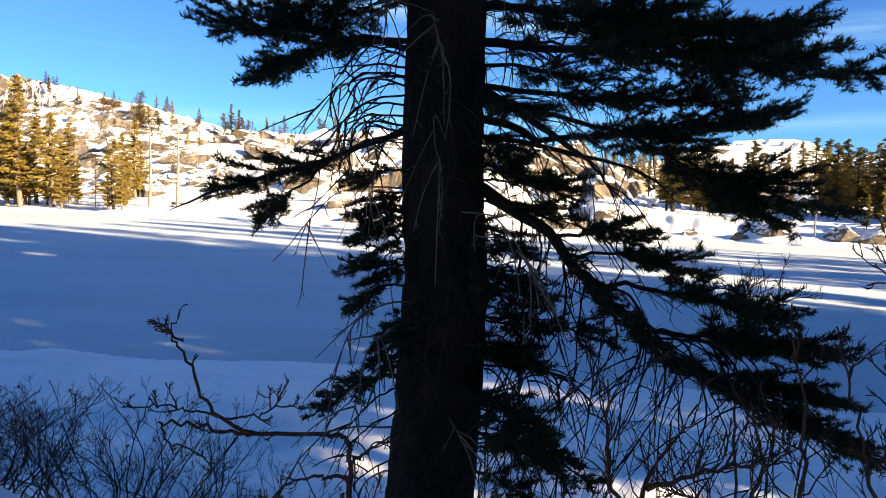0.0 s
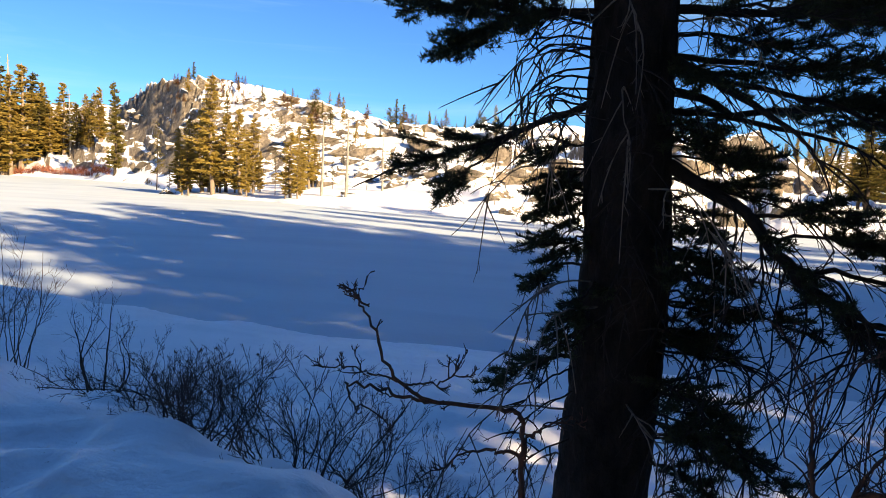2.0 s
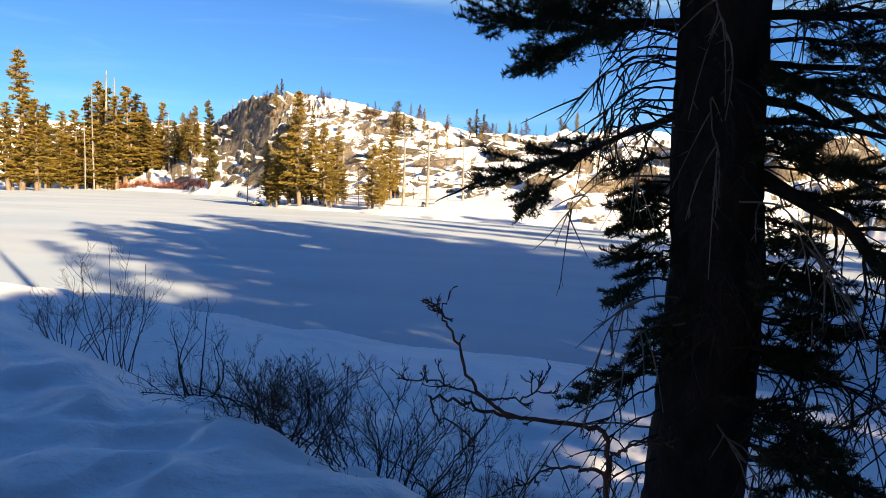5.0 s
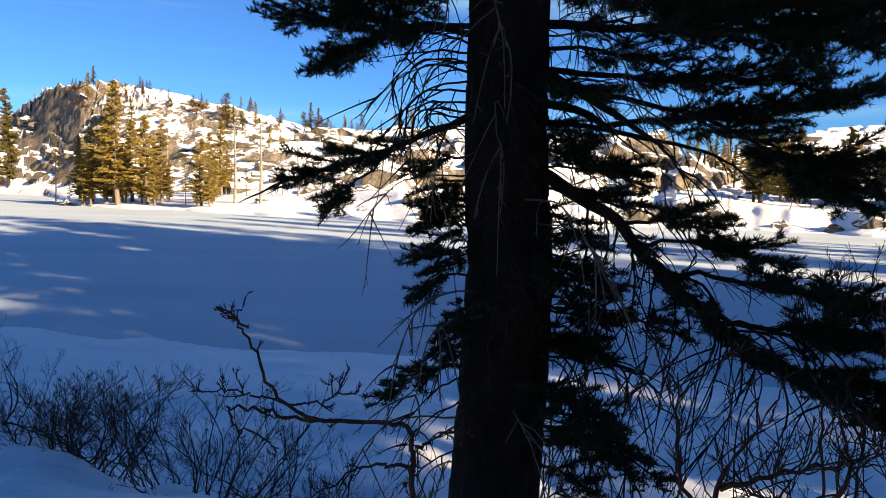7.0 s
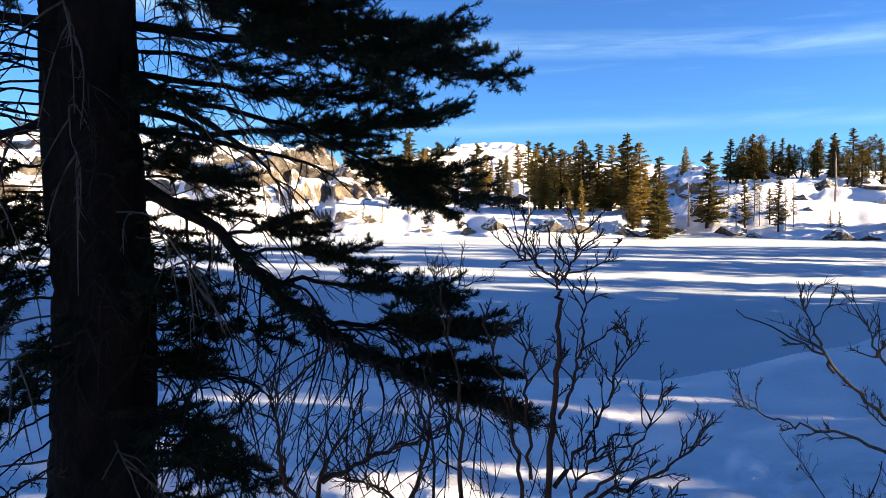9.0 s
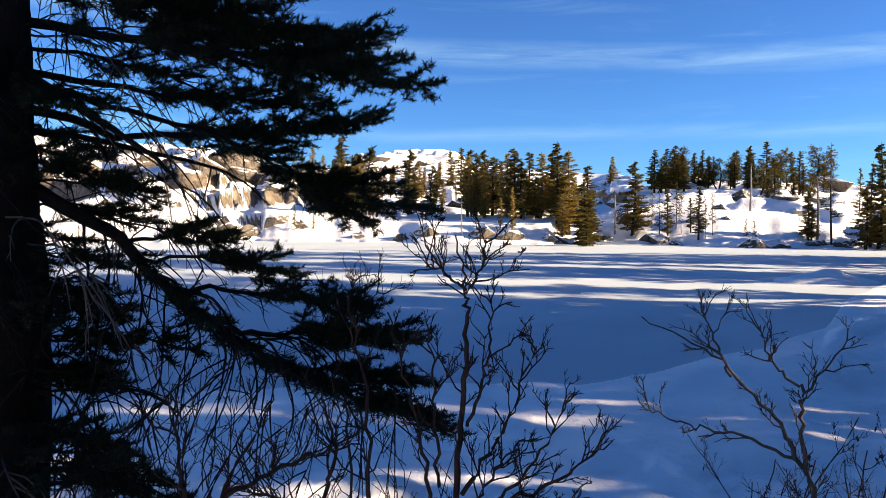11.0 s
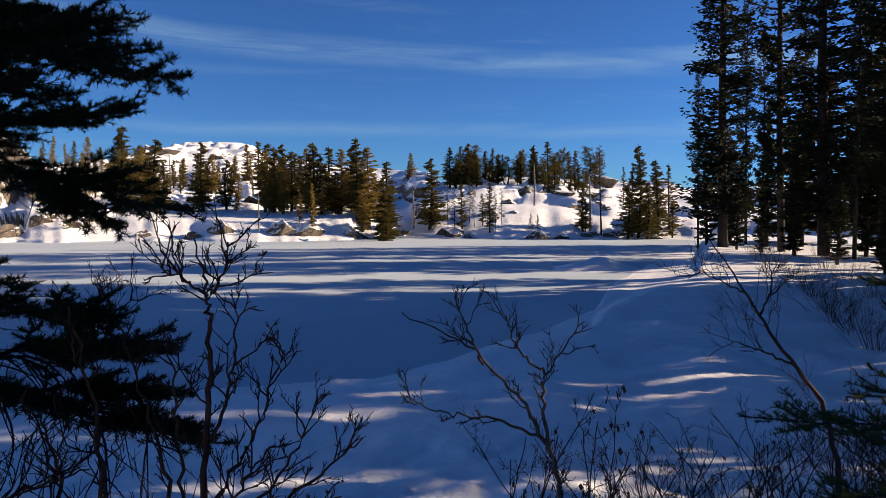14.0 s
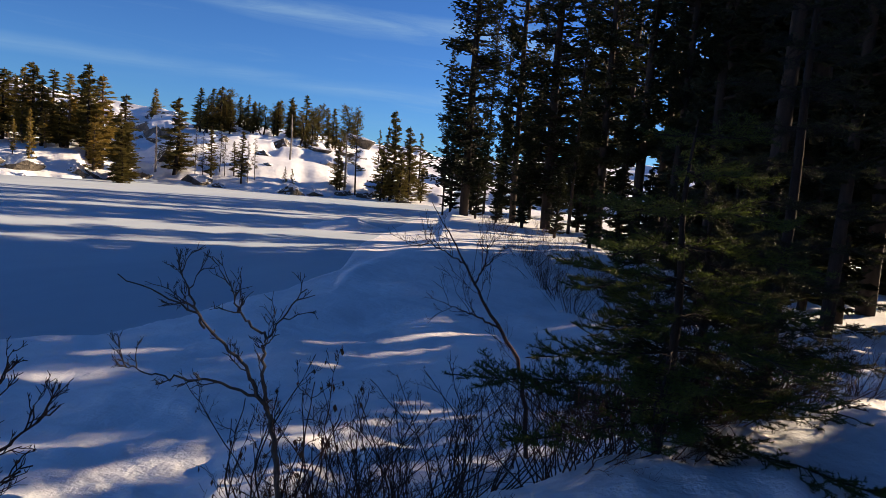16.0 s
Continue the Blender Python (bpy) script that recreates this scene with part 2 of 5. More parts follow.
FAR_SHORE = [(-86, 150), (-70, 240), (-51, 262), (-44.6, 226), (-39.4, 180), (-36.5, 155), (-34.4, 96), (-31.5, 86), (-28, 80), (-25, 73), (-20, 66), (-8.7, 57.5),
             (0, 57), (15, 59), (30, 55.5), (36, 57), (41, 66), (48, 60.5), (58, 66), (70, 66)]
# where the hills begin to rise behind the shore
HILL_FOOT = [(-90, 240), (-47, 236), (-42, 200), (-38, 172), (-36, 158), (-34, 145), (-32, 130), (-29, 116), (-25, 100), (-20, 86), (-10, 66), (0, 60), (110, 60)]
CREST = [(-90, 380), (-52, 350), (-46, 330), (-41, 285), (-38, 245), (-36, 205), (-34, 180), (-25, 150), (-15, 140), (-3, 120), (6, 92), (11, 92), (17, 125), (23, 190), (29, 190), (33, 150), (40, 130), (43.5, 104),
         (52, 106), (58, 118), (70, 140), (110, 160)]
CREST_UP = [(-90, 4.5), (-48, 4.3), (-41, 4.6), (-38.4, 5.0), (-36.4, 6.2), (-34.7, 7.2), (-31.6, 7.4), (-29.4, 6.7), (-24, 6.2), (-21, 5.5), (-18, 4.7), (-14.9, 4.3), (-7, 4.6), (3, 4.7),
            (7, 4.5), (9.5, 3.9), (14, 2.7), (18, 3.0), (20, 4.0), (23.3, 4.6), (27.7, 4.8), (29.6, 3.6), (35, 3.1), (41.3, 2.9), (43.5, 1.9), (47, 2.3), (53, 2.1), (58.6, 1.9), (64, 1.2), (75, 2.0), (110, 3.0)]


def by_bearing(table, az):
    a, b = zip(*table)
    return np.interp(az, a, b)


def hills(x, y, r, az, far):
    """The height of the granite hills behind the far shore."""
    crest, top = by_bearing(CREST, az), EYE + by_bearing(CREST, az) * np.tan(np.radians(by_bearing(CREST_UP, az)))
    foot = np.maximum(by_bearing(HILL_FOOT, az), far)
    t = (r - foot) / np.maximum(crest - foot, 5)
    rise = np.where(t < 1, np.clip(t, 0, 1) ** (0.85 + 0.4 * (1 - step01(az, -24, -14)) + 0.7 * step01(az, 14, 22) * (1 - step01(az, 38, 46))), 1 - 0.10 * (t - 1))
    low = 0.35 + 1.3 * np.clip((r - far) / np.maximum(foot - far, 4), 0, 1) * (foot > far + 1)
    hill = low + (top - low) * rise
    rough = np.clip(t * 6, 0, 1) * np.clip((1.12 - t) * 6, 0.25, 1)
    calm = 1 - 0.5 * step01(x, 8, 34)
    hill = hill + rough * calm * (5.0 * (fractal(x * 0.04, y * 0.04, 3, 11) - 0.5) + 1.3 * (fractal(x * 0.14, y * 0.14, 2, 12) - 0.5))
    # broken ledges: treads of snow, risers of rock
    height = 1.3 + 3.2 * fractal(x * 0.02, y * 0.02, 2, 21)
    phase = hill / height + 2.0 * fractal(x * 0.042, y * 0.042, 3, 22)
    whole = np.floor(phase)
    part_up = phase - whole
    ledge = (whole + step01(part_up, 0.64, 0.76) - 2.0 * fractal(x * 0.042, y * 0.042, 3, 22)) * height
    use = step01(fractal(x * 0.033, y * 0.033, 3, 23), 0.36, 0.52) * rough * (1 - 0.75 * step01(fractal(x * 0.10, y * 0.10, 2, 26), 0.40, 0.62) * step01(x, 10, 35)) * (1 - 0.3 * step01(x, 12, 40))
    hill = hill + (ledge - hill) * use * 0.95 * (0.4 + 0.6 * calm)
    hill = hill + rough * (0.8 * step01(fractal(x * 0.22, y * 0.22, 2, 31), 0.62, 0.72) + 1.1 * step01(-x, -25, 10) * (fractal(x * 0.24, y * 0.24, 3, 33) - 0.5) + 0.4 * calm * (fractal(x * 0.5, y * 0.5, 3, 32) - 0.5))
    hill = np.maximum(hill, 0.12)
    hill = 0.30 + (hill - 0.30) * np.clip(0.25 + (r - far) * 0.22, 0, 1)
    return hill


def land(x, y):
    """The height of the ground, over the lake's ice."""
    x, y = np.atleast_1d(np.asarray(x, float)), np.atleast_1d(np.asarray(y, float))
    r = np.hypot(x, y) + 1e-6
    az = np.degrees(np.arctan2(x, y))
    wob = (fractal(x * 0.09, y * 0.09, 3, 5) - 0.5)
    near, far = by_bearing(NEAR_SHORE, az), by_bearing(FAR_SHORE, az)
    near = near * (1 + 0.07 * wob)
    far = far * (1 + 0.06 * (fractal(az * 0.35, 0 * az, 3, 8) - 0.5))
    slant = (np.minimum(by_bearing(NEAR_SHORE, az + 4), 80) - np.minimum(by_bearing(NEAR_SHORE, az - 4), 80)) / 0.14 / r
    slant = np.clip(slant, 0, 5) * step01(r, 18, 30)
    inside = np.minimum((r - near) / np.sqrt(1 + slant * slant), (far - r)) * np.where(np.abs(az) > 86, -1, 1)
    inside = np.where(near >= far, -np.abs(near - r) - 1, inside)
    # the bank on which the camera stands, with its straight edge
    s = (y + 0.43 * x - 2.05) / 1.0885 + 0.22 * (fractal(x * 0.45, y * 0.45, 3, 2) - 0.5)
    bank = 1.5 + 0.03 * np.clip(-s, 0, 30) - 0.80 * step01(s, -0.12, 1.5) - 0.44 * step01(s, 0.8, 8.0)
    bank = bank + 0.20 * (fractal(x * 0.8, y * 0.8, 4, 3) - 0.5) * step01(r, 1.0, 3.0)
    bank = bank + (0.15 * (fractal(x * 2.1, y * 2.1, 3, 14) - 0.5) + 0.09 * step01(fractal(x * 1.3, y * 1.3, 2, 15), 0.55, 0.75)) * (1 - step01(r, 5, 9)) * step01(r, 0.8, 2.0)
    flat = 0.17 + 0.007 * np.clip(near - r, 0, 26) + 0.14 * (fractal(x * 0.16, y * 0.16, 3, 6) - 0.5)
    here = np.where(r < 40, np.maximum(bank, 0.2), 0) * (1 - step01(r, 22, 40)) + flat * step01(r, 22, 40)
    here = here + 0.16 * (fractal(x * 0.35, y * 0.35, 3, 9) - 0.5)
    is_far = (r > 0.5 * (near + far)) & (near < far) | (r > 75)
    ground = here.copy()
    want = is_far & (inside < 1.5)
    if want.any():
        ground[want] = hills(x[want], y[want], r[want], az[want], far[want])
    # lake side: a low ledge of snow drops onto the ice
    soft_shore = step01(az, 50, 60)
    edge_up = ground * (0.6 - 0.5 * soft_shore + (0.4 + 0.5 * soft_shore) * step01(-inside, 0.0, 1.8 + 3.5 * soft_shore))
    drop = 0.4 - 0.34 * soft_shore
    return np.where(inside > 0, -drop + (edge_up + drop) * (1 - step01(inside, 0.0, 0.9 + 2.1 * soft_shore)), edge_up)


def ground_at(x, y):
    return float(land(x, y)[0])


def smooth(mesh):
    mesh.polygons.foreach_set("use_smooth", [True] * len(mesh.polygons))


def grid_mesh(name, verts, rows, cols, wrap):
    i = np.arange(rows - 1)[:, None] * cols
    j = np.arange(cols if wrap else cols - 1)[None, :]
    k = (j + 1) % cols
    quads = np.stack([i + j, i + k, i + cols + k, i + cols + j], -1).reshape(-1, 4)
    mesh = bpy.data.meshes.new(name)
    mesh.vertices.add(len(verts))
    mesh.vertices.foreach_set("co", verts.astype(np.float32).ravel())
    mesh.loops.add(quads.size)
    mesh.loops.foreach_set("vertex_index", quads.ravel().astype(np.int32))
    mesh.polygons.add(len(quads))
    mesh.polygons.foreach_set("loop_start", np.arange(0, quads.size, 4, dtype=np.int32))
    mesh.update(calc_edges=True)
    mesh.validate()
    return mesh


angles = np.concatenate([np.arange(-60, 66, 0.15), np.arange(66, 107.8, 0.35), np.arange(108.2, 299, 2.4)])[::-1]
reach = np.concatenate([[0.01, 0.08, 0.16], np.geomspace(0.25, 44, 420), np.geomspace(44.5, 210, 230), np.geomspace(214, 4200, 70)])
A, R = np.meshgrid(np.radians(angles), reach)
GX, GY = R * np.sin(A), R * np.cos(A)
GZ = land(GX.ravel(), GY.ravel())
ground = new("ground", grid_mesh("ground", np.stack([GX.ravel(), GY.ravel(), GZ], 1), len(reach), len(angles), True))
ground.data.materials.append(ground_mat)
smooth(ground.data)
tagged(ground, "snow covered shore and granite hills with bare rock ledges", "ground", kind="structure")

bm = bmesh.new()
bmesh.ops.create_grid(bm, x_segments=60, y_segments=60, size=420)
lake = new("water", bpy.data.meshes.new("water"))
bm.to_mesh(lake.data)
bm.free()
lake.location = (0, 120, 0)
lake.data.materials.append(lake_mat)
tagged(lake, "frozen lake under wind-packed snow, half in tree shadow", "frozen lake", kind="structure")

# ---- building blocks for plants ----
def cross3(a, b):
    a, b = np.asarray(a, float), np.asarray(b, float)
    a0, a1, a2, b0, b1, b2 = a[..., 0], a[..., 1], a[..., 2], b[..., 0], b[..., 1], b[..., 2]
    return np.stack([a1 * b2 - a2 * b1, a2 * b0 - a0 * b2, a0 * b1 - a1 * b0], -1)


class Buf:
    """Gathers the faces of one mesh."""

    def __init__(self):
        self.v, self.f, self.k, self.fine = [], [], 0, []

    def add(self, verts, faces):
        self.v.append(np.asarray(verts, np.float32))
        self.f.append(np.asarray(faces, np.int32) + self.k)
        self.k += len(verts)

    def mesh(self, name, mat):
        mesh = bpy.data.meshes.new(name)
        if self.k:
            verts = np.concatenate(self.v)
            loops = np.concatenate([f.ravel() for f in self.f])
            sizes = np.concatenate([np.full(len(f), f.shape[1], np.int32) for f in self.f])
            mesh.vertices.add(len(verts))
            mesh.vertices.foreach_set("co", verts.ravel())
            mesh.loops.add(len(loops))
            mesh.loops.foreach_set("vertex_index", loops)
            mesh.polygons.add(len(sizes))
            mesh.polygons.foreach_set("loop_start", np.concatenate([[0], np.cumsum(sizes)[:-1]]).astype(np.int32))
            mesh.update(calc_edges=True)
        mesh.materials.append(mat)
        return mesh


def part(name, buf, mat, parent, label="", soft=True):
    ob = new(name, buf.mesh(name, mat))
    if soft:
        smooth(ob.data)
    ob.parent = parent
    if label:
        tagged(ob, label)
    return ob


def unit(v):
    v = np.asarray(v, float)
    return v / (np.linalg.norm(v, axis=-1, keepdims=True) + 1e-9)


def tube(buf, pts, radii, sides=6, close=True, lumps=0.0, rng=None):
    """A round, tapered stem through the points."""
    pts = np.asarray(pts, float)
    radii = np.broadcast_to(np.asarray(radii, float), (len(pts),))
    tan = unit(np.gradient(pts, axis=0))
    ref = np.where(np.abs(tan[:, 2:3]) > 0.9, [[1.0, 0, 0]], [[0, 0, 1.0]])
    a = unit(cross3(tan, ref))
    b = cross3(tan, a)
    ang = np.linspace(0, 2 * np.pi, sides, endpoint=False)
    rr = radii[:, None] * np.ones(sides)[None]
    if lumps:
        rr = rr * (1 + lumps * (rng.random(rr.shape) - 0.5))
    ring = pts[:, None] + rr[..., None] * (a[:, None] * np.cos(ang)[None, :, None] + b[:, None] * np.sin(ang)[None, :, None])
    i = np.arange(len(pts) - 1)[:, None] * sides
    j = np.arange(sides)[None]
    k = (j + 1) % sides
    faces = np.stack([i + j, i + k, i + sides + k, i + sides + j], -1).reshape(-1, 4)
    buf.add(ring.reshape(-1, 3), faces)


def curve(pts, count):
    """Points at even steps along a smooth curve through pts."""
    pts = np.asarray(pts, float)
    if len(pts) == 2:
        return pts[0] + (pts[1] - pts[0]) * np.linspace(0, 1, count)[:, None]
    ext = np.vstack([2 * pts[0] - pts[1], pts, 2 * pts[-1] - pts[-2]])
    out = []
    for u in np.linspace(0, len(pts) - 1 - 1e-6, count):
        i, t = int(u), u - int(u)
        p0, p1, p2, p3 = ext[i:i + 4]
        out.append(0.5 * (2 * p1 + (p2 - p0) * t + (2 * p0 - 5 * p1 + 4 * p2 - p3) * t * t + (3 * p1 - p0 - 3 * p2 + p3) * t ** 3))
    return np.array(out)


def sticks(buf, starts, ends, r0, r1):
    """Many thin three-sided twigs at once."""
    starts, ends = np.asarray(starts, float), np.asarray(ends, float)
    axis = unit(ends - starts)
    a = unit(cross3(axis, np.where(np.abs(axis[:, 2:3]) > 0.9, [[1.0, 0, 0]], [[0, 0, 1.0]])))
    b = cross3(axis, a)
    rings = [c[:, None] + r * np.stack([a * math.cos(g) + b * math.sin(g) for g in (0, 2.094, 4.189)], 1) for c, r in ((starts, r0), (ends, r1))]
    verts = np.concatenate(rings, 1).reshape(-1, 3)
    k = np.arange(len(starts))[:, None] * 6
    buf.add(verts, np.concatenate([k + np.array([[i, (i + 1) % 3, 3 + (i + 1) % 3, 3 + i]]) for i in range(3)]))


def needle_rows(buf, starts, ends, rng, step=0.0032, length=0.025, width=0.0038, per=2, lift=0.55):
    """Flat needles all round straight shoots."""
    starts, ends = np.asarray(starts), np.asarray(ends)
    span = np.linalg.norm(ends - starts, axis=1)
    count = np.maximum((span / step).astype(int) * per, 4)
    idx = np.repeat(np.arange(len(starts)), count)
    u = rng.random(len(idx))
    axis = unit(ends - starts)[idx]
    base = starts[idx] + (ends - starts)[idx] * u[:, None]
    rand = rng.normal(size=(len(idx), 3))
    radial = unit(rand - axis * np.sum(rand * axis, 1, keepdims=True) + [0, 0, lift])
    tilt = rng.uniform(0.6, 1.3, (len(idx), 1))
    way = unit(axis * np.cos(tilt) + radial * np.sin(tilt))
    side = unit(cross3(way, rng.normal(size=(len(idx), 3)))) * (width / 2)
    tip = base + way * (length * rng.uniform(0.7, 1.15, (len(idx), 1)))
    verts = np.stack([base - side, base + side, tip], 1).reshape(-1, 3)
    buf.add(verts, np.arange(len(verts)).reshape(-1, 3))


# ---- conifers on the hills and in the wood ----
def conifer(seed, kind, mats, names):
    """A tree 10 m high on an Empty at its foot: trunk and crown, or a bare trunk with stubs."""
    rng = np.random.default_rng(seed)
    root = new(names[0])
    wood_buf, leaf_buf = Buf(), Buf()
    girth = {"fir": 0.17, "thin": 0.085, "pine": 0.10, "spire": 0.11, "snag": 0.19, "round": 0.2, "young": 0.12, "dense": 0.19, "high": 0.12, "sun_block": 0.16}[kind]
    bend = rng.normal(size=2) * (0.10 if kind != "round" else 0.35)
    zs = np.linspace(-0.35, 10, 14)
    spine = np.stack([bend[0] * np.sin(zs * 0.35), bend[1] * np.sin(zs * 0.3), zs], 1)
    taper = girth * np.clip(1 - zs / 10.4, 0.05, 1.05) ** (0.75 if kind != "snag" else 0.5)
    tube(wood_buf, spine, taper, 7, lumps=0.12, rng=rng)
    low, limbs, wide, shape, droop, clump, per = {
        "fir": (1.2, 84, 1.4, 0.58, -0.12, 0.31, 32), "dense": (0.7, 104, 1.7, 0.58, -0.16, 0.32, 34), "thin": (2.6, 52, 1.0, 0.5, -0.12, 0.20, 13),
        "pine": (1.6, 140, 0.95, 0.42, 0.10, 0.125, 42), "spire": (0.7, 230, 0.98, 0.62, -0.05, 0.125, 34), "high": (4.2, 76, 1.25, 0.45, 0.05, 0.22, 26), "sun_block": (6.8, 80, 1.9, 0.3, 0.06, 0.26, 30), "snag": (1.2, 54, 0.85, 0.6, -0.25, 0, 0), "round": (2.0, 60, 2.6, 0.25, 0.2, 0.36, 28),
        "young": (0.3, 60, 2.1, 1.0, -0.1, 0.34, 22)}[kind]
    for i in range(limbs):
        u = (i + rng.random() * 0.8) / limbs
        z = low + (9.75 - low) * u
        at = np.array([np.interp(z, zs, spine[:, 0]), np.interp(z, zs, spine[:, 1]), z])
        full = (1 - u) ** shape * (0.75 + 0.4 * math.sin(7 * u + seed) ** 2)
        if kind == "round":
            full = math.sin(math.pi * (0.16 + 0.8 * u)) * rng.uniform(0.5, 1.1)
        if kind in ("fir", "dense"):
            full *= rng.choice([1.15, 1.0, 0.85, 0.55]) * min(1.0, 0.55 + 2.2 * u)
        if kind == "pine":
            full = min(full, 0.35 + 1.8 * u) * rng.choice([1.0, 1.0, 0.75, 0.45])
        long = wide * full * rng.uniform(0.55, 1.12) + 0.10
        yaw = rng.random() * 2 * math.pi
        out = np.array([math.cos(yaw), math.sin(yaw), 0])
        fall = droop * rng.uniform(0.5, 1.5)
        ts = np.linspace(0, 1, 4)
        line = at + out * (long * ts)[:, None] + np.array([0, 0, 1.0]) * (long * (fall * ts + 0.22 * ts * ts * (1 if kind != "snag" else -0.6)))[:, None]
        tube(wood_buf, line, np.interp(ts, [0, 1], [0.016 + 0.02 * (1 - u), 0.006]), 4)
        if per:
            m = int(per * rng.uniform(0.7, 1.3)) + 2
            s = rng.uniform(0.18 if kind != "pine" else 0.35, 1.0, m)
            c = np.stack([np.interp(s, ts, line[:, k]) for k in range(3)], 1)
            cross = np.array([-out[1], out[0], 0])
            c = c + cross * (rng.normal(size=m) * 0.23 * long * (1.05 - 0.5 * s))[:, None] + rng.normal(size=(m, 3)) * [0.05, 0.05, 0.05 if kind != "round" else 0.25]
            size = clump * rng.uniform(0.5, 1.1, (m, 1)) * (0.55 + 0.45 * (1 - u))
            way = unit(out + cross * rng.normal(size=(m, 1)) * 0.8 + np.array([0, 0, 1]) * rng.normal(size=(m, 1)) * 0.35 + [0, 0, fall * 0.4])
            flat = unit(cross3(way, rng.normal(size=(m, 3)) * [0.6, 0.6, 0.6] + [0, 0, 0.9]))
            lift = cross3(flat, way)
            # every clump is a ragged tuft of three crossed blades
            for ang in (0.0, 1.1, 2.2):
                wing = flat * math.cos(ang) + lift * math.sin(ang)
                quad = np.stack([c - way * size * 0.5, c + wing * size * 0.27, c + way * size * 0.95, c - wing * size * 0.22 + way * size * 0.2], 1)
                leaf_buf.add(quad.reshape(-1, 3), np.arange(4 * m).reshape(-1, 4))
    part("trunk", wood_buf, mats[0], root)
    if per:
        part("crown", leaf_buf, mats[1], root, soft=False)
    return root


SPECIES = {
    "gold": (5, "fir", (painted_sun_bark_mat, painted_sun_needle_mat), ("lodgepole_pine", "sunlit golden green lodgepole pine rising from deep snow", "pine tree", "sunlit pines across the lake")),
    "gold_b": (6, "dense", (painted_sun_bark_mat, painted_sun_needle_mat), ("lodgepole_pine", "broad sunlit golden green lodgepole pine in snow", "pine tree", "sunlit pines across the lake")),
    "green": (7, "fir", (pine_bark_mat, green_needle_mat), ("fir_tree", "dark olive fir on the snowy rocky hillside", "fir tree", "firs across the lake")),
    "green_b": (8, "dense", (pine_bark_mat, green_needle_mat), ("fir_tree", "full dark green fir among snowy granite ledges", "fir tree", "firs across the lake")),
    "thin": (9, "thin", (pine_bark_mat, green_needle_mat), ("pine_tree", "slender half bare pine at the snowy shore", "pine tree", "thin pines at the shore")),
    "tall": (10, "pine", (pine_bark_mat, painted_shade_needle_mat), ("pine_tree", "tall narrow pine in shade at the lake edge", "pine tree", "pines of the shaded wood")),
    "tall_b": (14, "pine", (pine_bark_mat, painted_shade_needle_mat), ("pine_tree", "tall slender shaded pine with tufted boughs", "pine tree", "pines of the shaded wood")),
    "spire": (18, "spire", (pine_bark_mat, painted_shade_needle_mat), ("fir_tree", "tall spire shaped fir at the lake edge", "fir tree", "firs of the shaded wood")),
    "wood": (11, "dense", (pine_bark_mat, painted_shade_needle_mat), ("fir_tree", "dense shaded fir in the dark wood", "fir tree", "firs of the shaded wood")),
    "high": (17, "high", (pine_bark_mat, painted_shade_needle_mat), ("pine_tree", "tall shaded pine with bare lower trunk", "pine tree", "pines of the shaded wood")),
    "sun_block": (20, "sun_block", (pine_bark_mat, painted_shade_needle_mat), ("pine_tree", "shaded pine with a flat crown on a bare trunk", "pine tree", "pines of the shaded wood")),
    "snag": (12, "snag", (grey_wood_mat, grey_wood_mat), ("dead_tree", "bare bleached dead trunk standing in snow", "dead tree", "dead trees")),
    "round": (13, "round", (pine_bark_mat, green_needle_mat), ("pine_tree", "windswept round topped pine on the snowy ridge", "pine tree", "pines on the ridge")),
    "bush": (15, "young", (pine_bark_mat, painted_sun_needle_mat), ("young_fir", "small bushy young conifer half buried in snow", "young conifer", "young conifers")),
    "rust": (19, "young", (painted_sun_bark_mat, rust_needle_mat), ("scrub_bush", "low rusty brown scrub on the rocky hilltop", "bush", "hilltop scrub")),
    "young": (16, "young", (pine_bark_mat, green_needle_mat), ("young_fir", "small dark young conifer standing in snow", "young conifer", "young conifers")),
}
built = {}
turns = random.Random(4)


def plant(kind, az, r, top=None, high=None, lean=0.0, broad=1.0):
    """A tree at that bearing and distance whose tip stands top degrees over the eye, or that is high metres high."""
    x, y = r * math.sin(radians(az)), r * math.cos(radians(az))
    foot = ground_at(x, y)
    h = high if high else max(EYE + r * math.tan(radians(top)) - foot, 1.2)
    seed, form, mats, names = SPECIES[kind]
    s = h / 10.0
    w = s * broad * turns.uniform(0.9, 1.12) * (1.15 if az > 15 and r > 55 else 1.0)
    tilt = Matrix.Rotation(radians(lean), 4, bearing(az))
    m = Matrix.Translation((x, y, foot)) @ tilt @ Matrix.Rotation(turns.random() * 6.28, 4, "Z") @ Matrix.Diagonal((w, w, s, 1))
    if kind not in built:
        ob = built[kind] = conifer(seed, form, mats, names)
        tagged(ob, *names[1:])
        ob.matrix_basis = m
        ob["w"] = 1.0
        return ob
    first = built[kind]
    keep = first.scale.copy()
    first.scale = (1, 1, 1)
    ob = copy_thing(first, m)
    first.scale = keep
    return ob


def grove(kinds, rows, lean=0.0, broad=1.0, fill=0, spread=0.5):
    """Trees in a row; fill: smaller ones close beside each."""
    for i, (az, r, top) in enumerate(rows):
        first = plant(kinds[i % len(kinds)], az, r, top, lean=lean + turns.uniform(-1, 1), broad=broad)
        h = first.matrix_basis.to_scale().z * 10
        for _ in range(fill):
            plant(turns.choice(kinds), az + turns.uniform(-spread, spread), r + turns.uniform(-3, 5), high=max(h * turns.uniform(0.4, 0.8), 1.5), lean=lean, broad=broad * 1.1)


